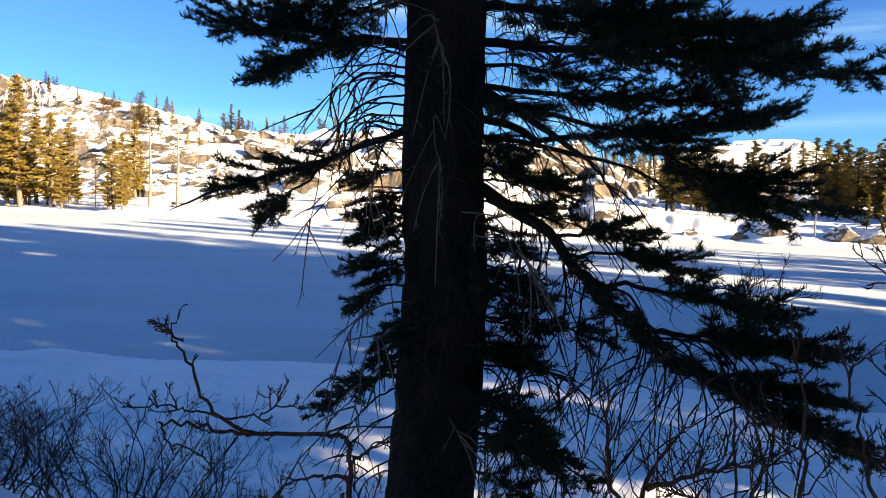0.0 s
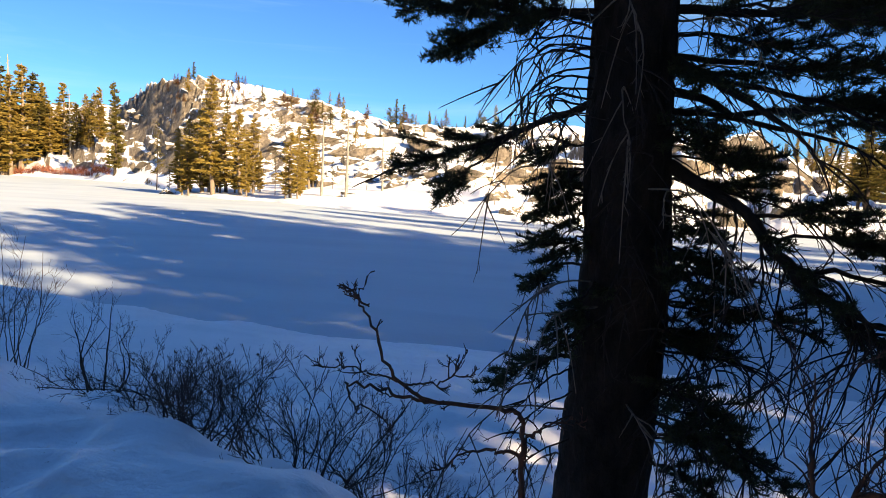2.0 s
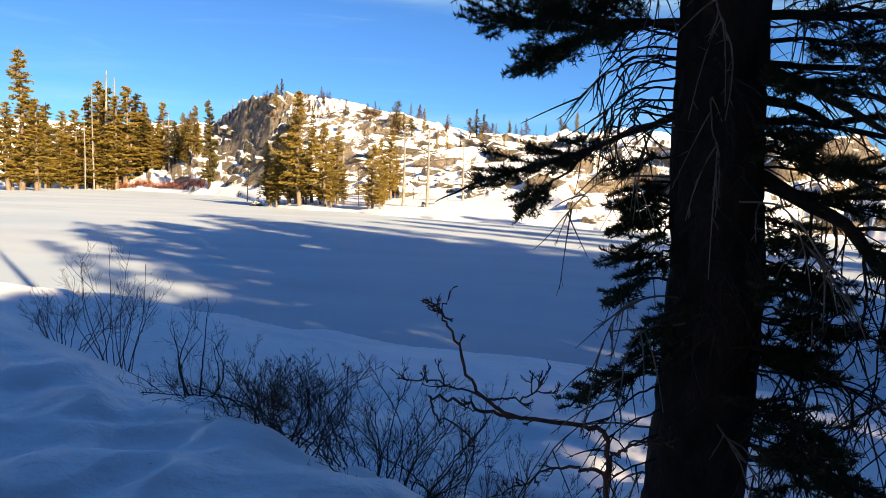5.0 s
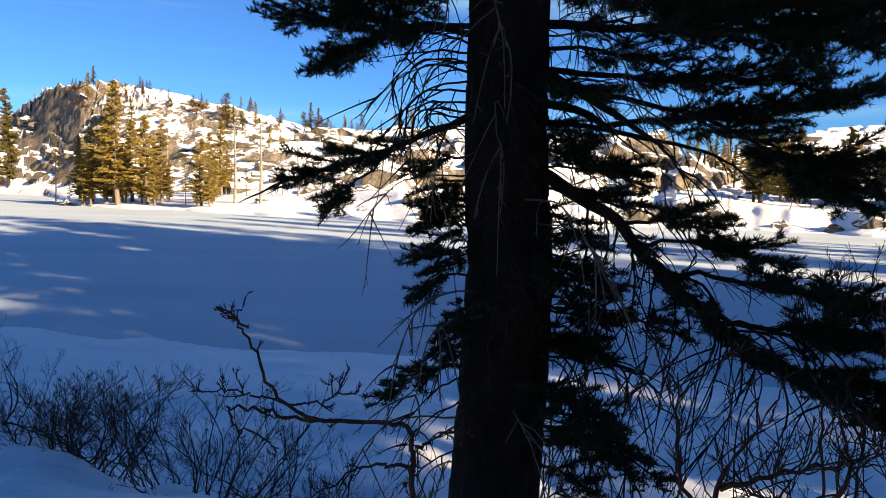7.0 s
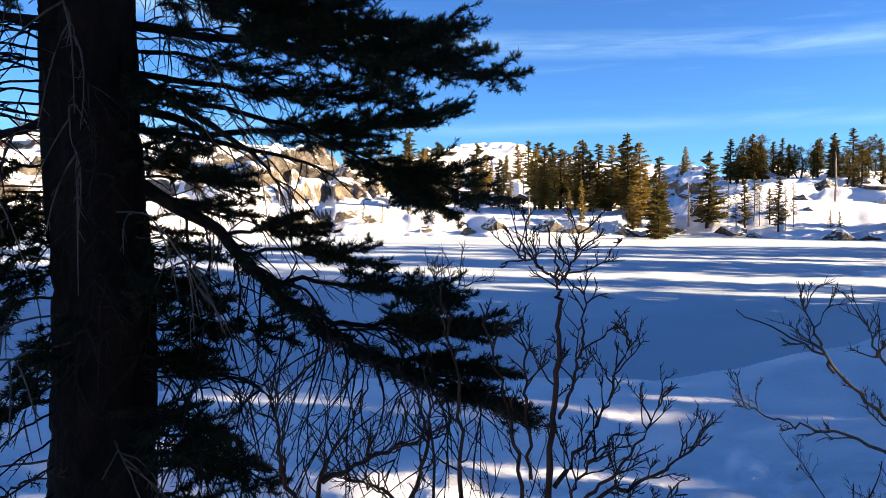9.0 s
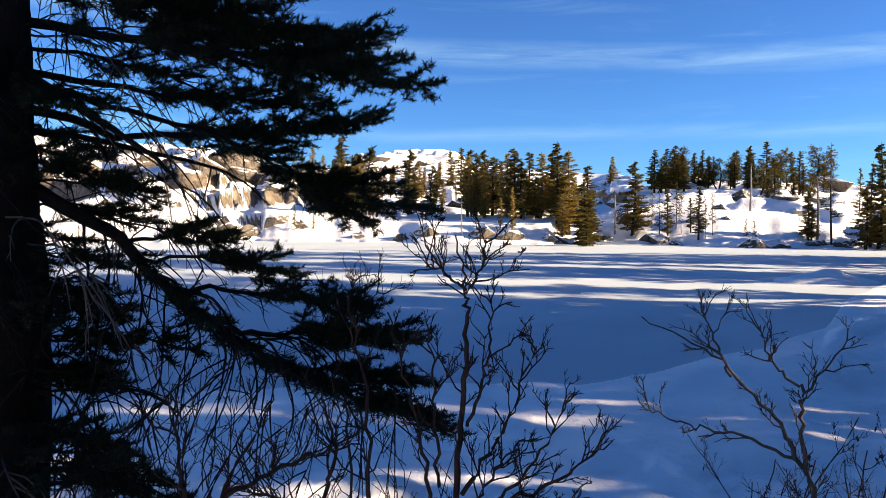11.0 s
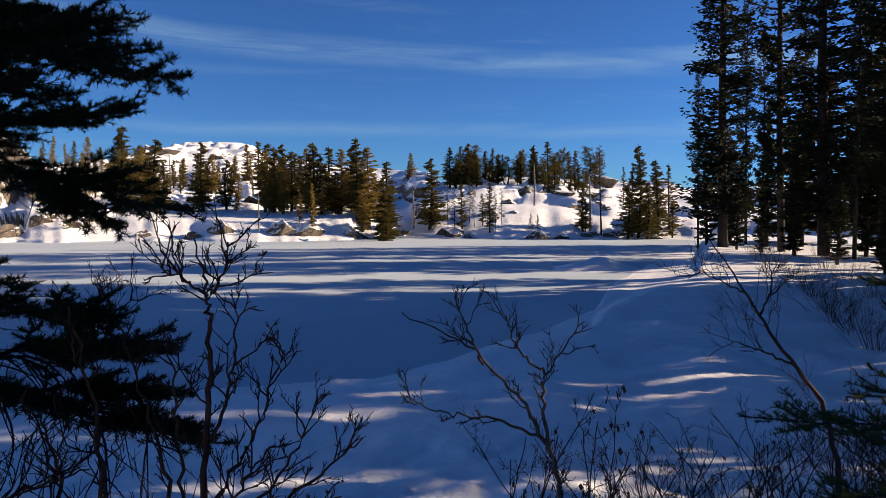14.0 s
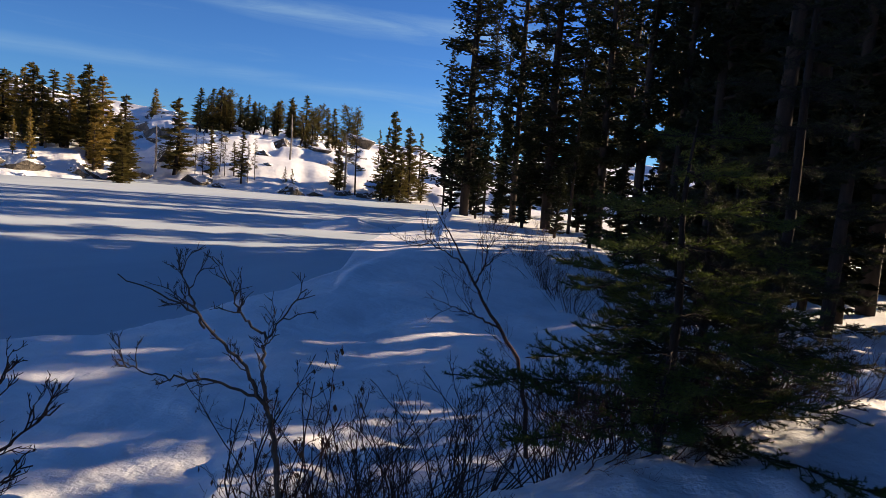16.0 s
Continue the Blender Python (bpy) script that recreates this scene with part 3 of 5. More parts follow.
# the bay at the lake's far end
grove(("gold", "gold_b", "green"), [(-51.4, 190, 9.1), (-50.6, 250, 5.5), (-49.8, 236, 5.4), (-48.9, 240, 5.0), (-48.0, 240, 5.1), (-45.8, 240, 6.9), (-45.3, 233, 6.4), (-44.7, 234, 7.1), (-43.9, 237, 6.6),
      (-43.0, 250, 4.7), (-42.0, 235, 6.1), (-41.2, 228, 4.7), (-40.6, 250, 5.4), (-39.7, 215, 6.0), (-47.2, 242, 6.2), (-46.3, 238, 7.4), (-43.4, 240, 6.0), (-40.2, 232, 5.0)], broad=1.35, fill=3, spread=1.0)
grove(("snag",), [(-46.0, 236, 8.0), (-45.4, 235, 7.6), (-44.3, 234, 6.2), (-41.6, 232, 5.6), (-39.9, 225, 5.6)], broad=0.9)
grove(("snag",), [(-46.8, 235, 6.6), (-47.4, 232, 5.2)], broad=0.5)
plant("green_b", -38.7, 178, 6.5, broad=0.85)
# the sunlit spit below the hill
grove(("gold", "gold_b", "gold"), [(-33.4, 95, 4.2), (-32.5, 92, 4.9), (-31.7, 88, 7.7), (-30.7, 92, 4.8), (-29.6, 86, 5.2), (-28.6, 90, 4.6), (-34.2, 98, 3.4), (-25.7, 79, 3.6), (-25.0, 82, 4.1), (-24.2, 92, 5.2)], broad=1.2, fill=2, spread=0.7)
grove(("snag",), [(-23.2, 80, 4.8), (-21.2, 77, 4.8), (-18.2, 82, 3.8), (-8.8, 62, 0.5), (-28.2, 95, 3.9)])
grove(("thin",), [(-35.8, 115, 3.8), (-34.9, 100, 0.6), (-26.9, 84, 2.3), (-22.3, 90, 1.5), (-19.5, 85, 1.4)])
# the skyline of the hill
grove(("round", "gold", "green"), [(-23.6, 140, 7.1), (-21.6, 138, 6.6), (-17.2, 138, 6.7), (-15.9, 134, 5.5), (-14.5, 134, 5.8), (-11.5, 130, 5.5), (-10.4, 130, 6.0), (-9.0, 130, 6.5), (-28.0, 152, 7.1), (-17.8, 132, 5.9), (-33.5, 172, 7.9), (-29.8, 160, 7.5)], broad=1.2, fill=1, spread=1.0)
grove(("bush", "young"), [(-16.8, 128, 5.2), (-14.9, 100, 3.0), (-12.0, 90, 1.6), (-30.6, 140, 6.6), (-20.5, 115, 4.0), (-10.5, 75, 0.6), (-6.0, 78, 1.0), (7.5, 74, 1.6), (8.4, 72, 1.2), (14.9, 60, 0.1), (16.4, 61, -0.2)])
for k in range(46):
    az = turns.choice((turns.uniform(-35.5, -33.2), turns.uniform(-31.8, -29.2), turns.uniform(-31.8, -29.2), turns.uniform(-22, -19.5), turns.uniform(-17, -13), turns.uniform(-27, -23)))
    plant("rust", az, float(by_bearing(CREST, az)) * turns.uniform(0.92, 1.0), high=turns.uniform(1.6, 3.4), broad=1.7)
# the wooded strip and the far middle shore
grove(("gold", "green", "gold"), [(9.7, 100, 4.0), (10.6, 105, 4.2), (11.5, 102, 4.4), (12.2, 98, 4.2), (13.3, 102, 4.4), (14.0, 98, 4.8), (14.7, 100, 4.3), (15.3, 96, 4.5), (16.2, 92, 4.9), (17.1, 90, 4.2),
      (17.9, 94, 3.9), (18.6, 92, 4.5), (19.4, 90, 4.2), (10.2, 96, 3.4), (12.8, 92, 3.2), (15.0, 84, 3.6), (16.7, 80, 3.7), (17.6, 78, 3.0)], broad=1.05, fill=1)
grove(("green", "gold", "green_b", "gold_b"), [(18.6, 64, 5.8), (20.0, 67, 4.4), (21.0, 68, 4.9), (22.8, 115, 3.5), (23.8, 110, 3.8), (24.9, 105, 3.9), (26.1, 71, 3.5), (27.5, 118, 4.7), (28.4, 115, 5.0), (29.1, 70, 4.4),
      (29.8, 71, 4.6), (30.5, 68, 3.7), (31.2, 70, 4.3), (32.4, 69, 4.6), (32.9, 68, 5.0)], broad=1.3, fill=2, spread=1.0)
grove(("green_b", "green", "gold"), [(33.6, 65, 3.9), (34.2, 67, 4.7), (35.2, 65, 4.6), (36.1, 66, 4.7), (36.6, 62, 5.5), (37.5, 63, 4.8), (38.8, 59, 2.3), (39.0, 70, 3.6), (40.8, 112, 4.3), (42.6, 66, 3.9), (44.1, 95, 4.8),
      (45.0, 95, 4.9), (45.6, 95, 5.1), (46.2, 96, 4.6)], lean=-1.0, broad=1.35, fill=2, spread=0.6)
grove(("green", "green_b", "round"), [(47.1, 98, 4.5), (48.1, 98, 4.2), (48.9, 98, 4.0), (50.0, 98, 4.5), (50.9, 95, 3.8), (51.8, 90, 3.8), (52.8, 86, 4.1), (54.0, 92, 3.1), (55.0, 92, 2.9), (49.7, 96, 3.7),
      (47.6, 97, 3.9), (44.6, 94, 4.1)], lean=-1.0, broad=1.3, fill=1)
grove(("snag",), [(21.9, 88, 3.8), (28.1, 84, 3.2), (25.6, 95, 3.3), (29.5, 80, 3.6), (55.8, 67, 2.6), (41.2, 69, 1.6), (51.2, 74, 3.6), (28.7, 57, 0.7)], lean=-1.5)
grove(("gold",), [(32.9, 57.5, 1.8), (31.9, 59, 0.9)], broad=0.8)
grove(("thin", "thin", "green"), [(44.1, 65, 1.7), (44.7, 64, 1.4), (45.3, 64, 1.8), (45.9, 66, 2.3), (46.3, 65, 1.4), (47.6, 63, 1.9), (48.1, 63, 1.2), (48.6, 64, 1.5), (47.0, 65, 1.0), (56.7, 66, 5.0)], lean=-1.5)
grove(("young", "green_b"), [(51.6, 62, -0.7), (55.2, 67, 1.8), (58.3, 82, 3.2), (59.6, 66, 4.9), (59.1, 67, 3.6), (60.9, 68, 3.7), (61.9, 70, 3.4)], lean=-1.5, broad=1.0, fill=1, spread=0.7)

# the thick stand on the middle slope
for k in range(44):
    az = turns.uniform(17.5, 38.0)
    r = turns.uniform(68, 112)
    if az > 33 and r > 92:
        continue
    h = turns.uniform(3.0, 7.0) * (1.0 if r < 95 else 0.8)
    plant(turns.choice(("green", "green_b", "gold", "gold_b", "green")), az, r, high=h, lean=-0.5, broad=1.25)
for k in range(26):
    az, r = turns.uniform(42.5, 57), turns.uniform(92, 112)
    plant(turns.choice(("green", "green_b", "round")), az, r, high=turns.uniform(3.0, 6.0), lean=-1.0, broad=1.25)
for k in range(44):
    plant(turns.choice(("bush", "bush", "young", "round")), turns.uniform(-33, 8), turns.uniform(100, 150), high=turns.uniform(1.5, 3.5), broad=1.2)
# low firs beside the path, out of view, added to block the sun
for az, r, high in [(128, 16, 9), (133, 20, 10), (126, 22, 11), (128, 11, 7.5), (138, 13, 11)]:
    plant("wood", az, r, high=high, broad=1.15)
# flat crowned pines, unseen, shaped to shade the near fir but not the bank
for az, r in [(116, 17), (113, 18.5), (119, 17.5), (122.5, 19), (110, 18), (117.5, 21), (121, 15.5), (109.5, 21), (114.5, 22), (125, 18), (115, 14.5), (111.5, 16), (118, 19), (120.5, 22), (112, 20.5), (123.5, 16.5), (116.5, 19), (107, 18.5)]:
    plant("sun_block", az, r, high=10.1 + 0.344 * (r - 17), broad=1.2)
# more unseen trees, added to break up the sun on bank and shore
for az, r, high in [(150, 12, 20), (128, 19, 16), (131, 15, 14), (133, 18, 16)]:
    plant("high", az, r, high=high, broad=1.5)
plant("wood", 105.3, 19.5, high=10.5, broad=0.85)
plant("wood", 117, 16, high=7.6)
plant("wood", 105, 24, high=11.5)
plant("tall", 113, 13.5, high=7.5)
# the wood behind the camera, unseen, added to dim the near ground
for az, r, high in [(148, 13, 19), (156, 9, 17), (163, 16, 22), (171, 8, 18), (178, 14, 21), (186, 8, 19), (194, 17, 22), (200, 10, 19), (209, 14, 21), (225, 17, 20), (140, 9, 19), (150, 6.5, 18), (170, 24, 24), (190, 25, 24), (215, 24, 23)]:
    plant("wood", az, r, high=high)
# the thick of the wood along the shore, which shades the lake
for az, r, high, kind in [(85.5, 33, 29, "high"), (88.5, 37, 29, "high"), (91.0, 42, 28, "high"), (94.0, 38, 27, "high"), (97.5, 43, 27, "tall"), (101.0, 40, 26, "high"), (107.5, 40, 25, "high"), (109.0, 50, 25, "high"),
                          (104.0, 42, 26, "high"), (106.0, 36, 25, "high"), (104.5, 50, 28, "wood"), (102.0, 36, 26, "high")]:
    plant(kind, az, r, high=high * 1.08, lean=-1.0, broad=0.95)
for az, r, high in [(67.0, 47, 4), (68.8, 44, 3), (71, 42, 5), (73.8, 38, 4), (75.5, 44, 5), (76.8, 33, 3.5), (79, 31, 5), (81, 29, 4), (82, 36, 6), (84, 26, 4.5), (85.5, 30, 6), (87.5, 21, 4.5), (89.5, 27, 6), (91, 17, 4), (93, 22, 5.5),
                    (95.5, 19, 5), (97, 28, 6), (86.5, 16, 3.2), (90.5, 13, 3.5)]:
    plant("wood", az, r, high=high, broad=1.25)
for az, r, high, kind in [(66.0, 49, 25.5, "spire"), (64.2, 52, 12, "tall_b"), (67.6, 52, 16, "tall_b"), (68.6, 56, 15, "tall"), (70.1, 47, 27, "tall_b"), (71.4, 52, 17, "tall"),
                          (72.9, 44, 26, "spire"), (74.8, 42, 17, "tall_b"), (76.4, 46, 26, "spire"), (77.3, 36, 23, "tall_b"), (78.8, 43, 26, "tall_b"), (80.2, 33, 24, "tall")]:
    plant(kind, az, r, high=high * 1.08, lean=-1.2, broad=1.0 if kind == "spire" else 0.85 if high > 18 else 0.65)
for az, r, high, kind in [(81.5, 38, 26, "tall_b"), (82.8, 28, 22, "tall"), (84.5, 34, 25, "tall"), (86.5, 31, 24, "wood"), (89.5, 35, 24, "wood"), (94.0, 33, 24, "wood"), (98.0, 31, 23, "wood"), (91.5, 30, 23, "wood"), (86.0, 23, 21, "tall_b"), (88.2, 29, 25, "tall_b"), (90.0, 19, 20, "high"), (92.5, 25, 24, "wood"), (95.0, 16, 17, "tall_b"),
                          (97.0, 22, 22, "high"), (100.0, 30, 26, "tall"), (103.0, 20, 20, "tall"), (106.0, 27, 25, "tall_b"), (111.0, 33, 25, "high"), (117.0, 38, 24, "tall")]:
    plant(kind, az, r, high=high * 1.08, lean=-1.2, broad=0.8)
for az, r, high in [(64.8, 56, 6), (66.4, 57, 8), (69.0, 54, 7), (70.6, 58, 9), (73.0, 60, 13), (75.4, 58, 14), (82.5, 48, 13)]:
    plant("wood", az, r, high=high, lean=-1.0, broad=1.1)

# ---- the dark fir beside the path ----
def strand(line, u):
    """The point and the direction at the share u of a line's length."""
    seg = np.linalg.norm(np.diff(line, axis=0), axis=1)
    s = np.concatenate([[0], np.cumsum(seg)])
    d = u * s[-1]
    p = np.array([np.interp(d, s, line[:, k]) for k in range(3)])
    q = np.array([np.interp(min(d + 0.02, s[-1] + 1e-3), s, line[:, k]) for k in range(3)])
    o = np.array([np.interp(max(d - 0.02, 0), s, line[:, k]) for k in range(3)])
    return p, unit(q - o), s[-1]


def bough(tree, pts, thick, start=0.25, twig=0.24, gap=0.026, seed=1, leafy=1.0, hang=0.0, mat=None, step=0.0032):
    """One limb of a fir: a tapered stem, side twigs in a loose spray, and needles on them."""
    rng = np.random.default_rng(seed)
    line = curve(pts, 4 * len(pts))
    line[1:-1] += rng.normal(size=(len(line) - 2, 3)) * 0.008
    stem, leaf = Buf(), Buf()
    seg = np.linalg.norm(np.diff(line, axis=0), axis=1)
    size = seg.sum()
    tube(stem, line, 0.0035 + (0.72 * thick - 0.0035) * np.linspace(1, 0, len(line)) ** 1.3, 7, lumps=0.25, rng=rng)
    m = max(int((1 - start) * size / (0.62 * gap)), 3)
    u = np.sort(rng.uniform(start, 0.995, m))
    at = np.concatenate([[0], np.cumsum(seg)]) / size
    p = np.stack([np.interp(u, at, line[:, k]) for k in range(3)], 1)
    tang = unit(np.gradient(line, axis=0))
    t = unit(np.stack([np.interp(u, at, tang[:, k]) for k in range(3)], 1))
    side = unit(cross3(t, [0, 0, 1.0])) * np.where(np.arange(m) % 2, 1, -1)[:, None]
    v = (u - start) / (1 - start)
    long = twig * (0.45 + 0.75 * np.sin(np.pi * np.minimum(0.95, 0.25 + 0.7 * v))) * rng.uniform(0.55, 1.15, m) * np.where(v < 0.8, 1.0, 0.75)
    lift = np.zeros((m, 3))
    lift[:, 2] = rng.normal(size=m) * 0.24 - 0.45 * hang
    way = unit(t * rng.uniform(0.3, 0.75, (m, 1)) + side * rng.uniform(0.65, 1.0, (m, 1)) + lift)
    mid = p + way * (long * 0.55)[:, None]
    end = p + way * long[:, None] + t * (long * 0.12)[:, None] + np.stack([0 * long, 0 * long, (0.10 - hang * 0.25) * long], 1)
    sticks(stem, p, mid, 0.0034, 0.0026)
    sticks(stem, mid, end, 0.0026, 0.0013)
    # the shoots on every twig
    many = np.maximum((long / 0.019).astype(int), 3)
    idx = np.repeat(np.arange(m), many)
    k = rng.uniform(0.2, 0.97, len(idx))[:, None]
    q = np.where(k < 0.55, p[idx] + (mid - p)[idx] * k / 0.55, mid[idx] + (end - mid)[idx] * (k - 0.55) / 0.45)
    across = cross3(way, [0, 0, 1.0])[idx] * rng.choice([-1.0, 1.0], (len(idx), 1))
    tilt = np.zeros((len(idx), 3))
    tilt[:, 2] = rng.normal(size=len(idx)) * 0.22 + 0.12 - 0.4 * hang
    w2 = unit(way[idx] * rng.uniform(0.4, 0.8, (len(idx), 1)) + across * rng.uniform(0.45, 0.95, (len(idx), 1)) + tilt)
    e2 = q + w2 * (long[idx] * rng.uniform(0.20, 0.40, len(idx)) * (1.15 - 0.5 * k[:, 0]))[:, None]
    sticks(stem, q, e2, 0.002, 0.0011)
    # leafless hanging twigs on the shaded inner part
    if size > 0.5:
        c = int(15 * size)
        w0 = rng.uniform(0.05, start + 0.25, c)
        p0 = np.stack([np.interp(w0, at, line[:, k]) for k in range(3)], 1)
        t0 = unit(np.stack([np.interp(w0, at, tang[:, k]) for k in range(3)], 1))
        d0 = unit(t0 * 0.6 + rng.normal(size=(c, 3)) * [0.55, 0.55, 0.35] + [0, 0, -0.25])
        l0 = rng.uniform(0.07, 0.26, (c, 1))
        p1 = p0 + d0 * l0 * 0.5
        p2 = p1 + unit(d0 + rng.normal(size=(c, 3)) * 0.25 + [0, 0, -0.3]) * l0 * 0.5
        sticks(stem, p0, p1, 0.0032, 0.0024)
        sticks(stem, p1, p2, 0.0024, 0.0012)
        for base, tip in ((p0, p1), (p1, p2), (p1, p2)):
            g = base + (tip - base) * rng.uniform(0.3, 0.9, (c, 1))
            sticks(stem, g, g + unit(tip - base + rng.normal(size=(c, 3)) * 0.3) * l0 * rng.uniform(0.2, 0.45, (c, 1)), 0.0017, 0.001)
    ob = part("branch", stem, limb_mat, tree)
    green = rng.random(m) < leafy
    g2 = green[idx]
    needle_rows(leaf, np.concatenate([p[green], mid[green], q[g2]]), np.concatenate([mid[green], end[green], e2[g2]]), rng, step=step)
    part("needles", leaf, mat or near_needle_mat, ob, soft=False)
    return ob


def bare_twigs(tree, pts, thick, seed, count=9, long=0.28, fall=0.5, mat=None, name="dead_branch"):
    """A dead limb with curved, leafless side twigs."""
    rng = np.random.default_rng(seed)
    buf = Buf()
    line = curve(pts, 5 * len(pts))
    line[1:] += np.cumsum(rng.normal(size=(len(line) - 1, 3)) * 0.003, axis=0)
    tube(buf, line, np.linspace(thick, 0.0016, len(line)), 6, lumps=0.25, rng=rng)
    for i in range(count):
        p, t, _ = strand(line, rng.uniform(0.15, 0.98))
        way = unit(t * 0.6 + rng.normal(size=3) * [0.7, 0.7, 0.45] + [0, 0, -fall * 0.4])
        size = long * rng.uniform(0.35, 1.1)
        k = np.linspace(0, 1, 5)[:, None]
        side = rng.normal(size=3) * 0.12
        c = p + way * size * k + np.array([0, 0, -fall * size]) * k * k * 0.8 + side * 2.0 * size * k * k
        tube(buf, c, np.linspace(0.0036, 0.0013, 5), 4)
        for _ in range(3):
            q, t2, _ = strand(c, rng.uniform(0.3, 0.95))
            e = q + unit(t2 + rng.normal(size=3) * 0.6) * size * rng.uniform(0.12, 0.3)
            tube(buf, [q, e], [0.0016, 0.0009], 3)
    return part(name, buf, mat or limb_mat, tree)


fir = tagged(new("fir_tree"), "dark shaded fir with scaly bark, needled boughs and dead twigs", "fir tree")
TRUNK = curve([(-0.06, 2.64, 0.2), (-0.04, 2.63, 1.2), (-0.02, 2.63, 1.75), (0.015, 2.62, 2.56), (-0.005, 2.62, 3.1), (-0.005, 2.62, 3.6), (0.01, 2.63, 4.6), (0.03, 2.64, 7.0), (0.05, 2.65, 10.5), (0.06, 2.66, 15.0)], 120)
rng = np.random.default_rng(3)
buf = Buf()
zs, sides = np.linspace(0.2, 15.0, 420), 44
ang = np.linspace(0, 2 * np.pi, sides, endpoint=False)
cx, cy = np.interp(zs, TRUNK[:, 2], TRUNK[:, 0]), np.interp(zs, TRUNK[:, 2], TRUNK[:, 1])
girth = np.interp(zs, [0.2, 1.0, 1.75, 2.6, 3.4, 5, 9, 15], [0.25, 0.19, 0.173, 0.160, 0.147, 0.13, 0.085, 0.01])
zz, aa = np.meshgrid(zs, ang, indexing="ij")
plates = fractal(aa * 44 / 6.2832 * 0.55 + 3 * np.sin(zz * 1.3), zz * 7.0, 3, 41)
plates = step01(np.abs(plates - 0.5), 0.02, 0.13)
rr = girth[:, None] * (1 + 0.085 * (plates - 0.5) + 0.05 * (fractal(aa * 1.5, zz * 1.1, 2, 43) - 0.5))
ring = np.stack([cx[:, None] + rr * np.cos(aa), cy[:, None] + rr * np.sin(aa), zz], -1)
i = np.arange(len(zs) - 1)[:, None] * sides
j = np.arange(sides)[None]
buf.add(ring.reshape(-1, 3), np.stack([i + j, i + (j + 1) % sides, i + sides + (j + 1) % sides, i + sides + j], -1).reshape(-1, 4))
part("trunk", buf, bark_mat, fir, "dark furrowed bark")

# short dead twigs all down the trunk
for k in range(26):
    z = 1.75 + 0.085 * k
    yaw = -1.57 + 1.9 * math.sin(2.4 * k + 0.7)
    x0, y0 = float(np.interp(z, TRUNK[:, 2], TRUNK[:, 0])), float(np.interp(z, TRUNK[:, 2], TRUNK[:, 1]))
    ox, oy, reach_out = math.cos(yaw), math.sin(yaw), 0.34 + 0.16 * math.sin(5.1 * k)
    bare_twigs(fir, [(x0 + 0.13 * ox, y0 + 0.13 * oy, z), (x0 + (0.13 + reach_out * 0.6) * ox, y0 + (0.13 + reach_out * 0.6) * oy, z - 0.03), (x0 + (0.13 + reach_out) * ox - 0.06 * oy, y0 + (0.13 + reach_out) * oy + 0.06 * ox, z - 0.16 - 0.25 * reach_out)], 0.0042, 300 + k, 6, 0.2, 0.8, mat=pale_dead_twig_mat)

# boughs towards the open lake
bough(fir, [(-0.1, 2.64, 3.25), (-0.39, 2.75, 3.16), (-0.68, 2.85, 3.07), (-0.94, 2.92, 3.0)], 0.024, 0.35, 0.20, 0.035, 11)
bare_twigs(fir, [(-0.6, 2.83, 3.09), (-0.94, 2.92, 3.0), (-1.2, 2.97, 2.9)], 0.014, 12, 3, 0.10)
bough(fir, [(-0.45, 2.78, 3.13), (-0.62, 2.72, 2.98), (-0.72, 2.68, 2.86)], 0.008, 0.4, 0.15, 0.03, 13, hang=0.3)
bough(fir, [(-0.1, 2.63, 3.55), (-0.5, 2.66, 3.60), (-0.93, 2.70, 3.61)], 0.02, 0.25, 0.24, 0.028, 14)
bough(fir, [(-0.1, 2.58, 3.56), (-0.42, 2.52, 3.53), (-0.70, 2.48, 3.40)], 0.018, 0.3, 0.20, 0.028, 15, hang=0.2)
bough(fir, [(-0.1, 2.65, 3.82), (-0.5, 2.75, 3.86), (-1.0, 2.85, 3.82)], 0.02, 0.3, 0.28, 0.03, 16)
bough(fir, [(-0.08, 2.55, 3.75), (-0.35, 2.35, 3.74), (-0.6, 2.25, 3.66)], 0.018, 0.25, 0.24, 0.03, 17)
for k, (z, reach_, yy, dz) in enumerate([(3.10, 0.24, 2.56, -0.06), (3.02, 0.22, 2.74, -0.12), (2.93, 0.22, 2.58, -0.14), (2.74, 0.20, 2.46, -0.03), (2.66, 0.22, 2.56, -0.10), (2.84, 0.16, 2.5, -0.10)]):
    bough(fir, [(-0.1, 2.6, z), (-0.13 - reach_ * 0.5, (2.6 + yy) / 2, z + dz * 0.3), (-0.13 - reach_, yy, z + dz)], 0.008, 0.25, 0.11, 0.026, 20 + k, hang=0.25)
bough(fir, [(-0.12, 2.58, 2.31), (-0.31, 2.5, 2.28), (-0.45, 2.44, 2.18)], 0.012, 0.25, 0.13, 0.026, 28, hang=0.1)
for k in range(9):
    z = 3.46 - 0.035 * k
    w = turns.uniform(-0.09, 0.09)
    bare_twigs(fir, [(-0.13, 2.58, z + 0.04), (-0.30, 2.52 - 0.05 * (k % 4), z + 0.02 + w * 0.4), (-0.46 + 0.02 * k + w, 2.48 - 0.07 * (k % 3), z - 0.14 + w)], 0.005, 30 + k, 7, 0.17, 0.5)
for k in range(5):
    z = 2.36 - 0.09 * k
    bare_twigs(fir, [(-0.14, 2.55, z), (-0.26, 2.46, z - 0.05), (-0.36, 2.40, z - 0.16)], 0.004, 40 + k, 5, 0.12, 0.6)

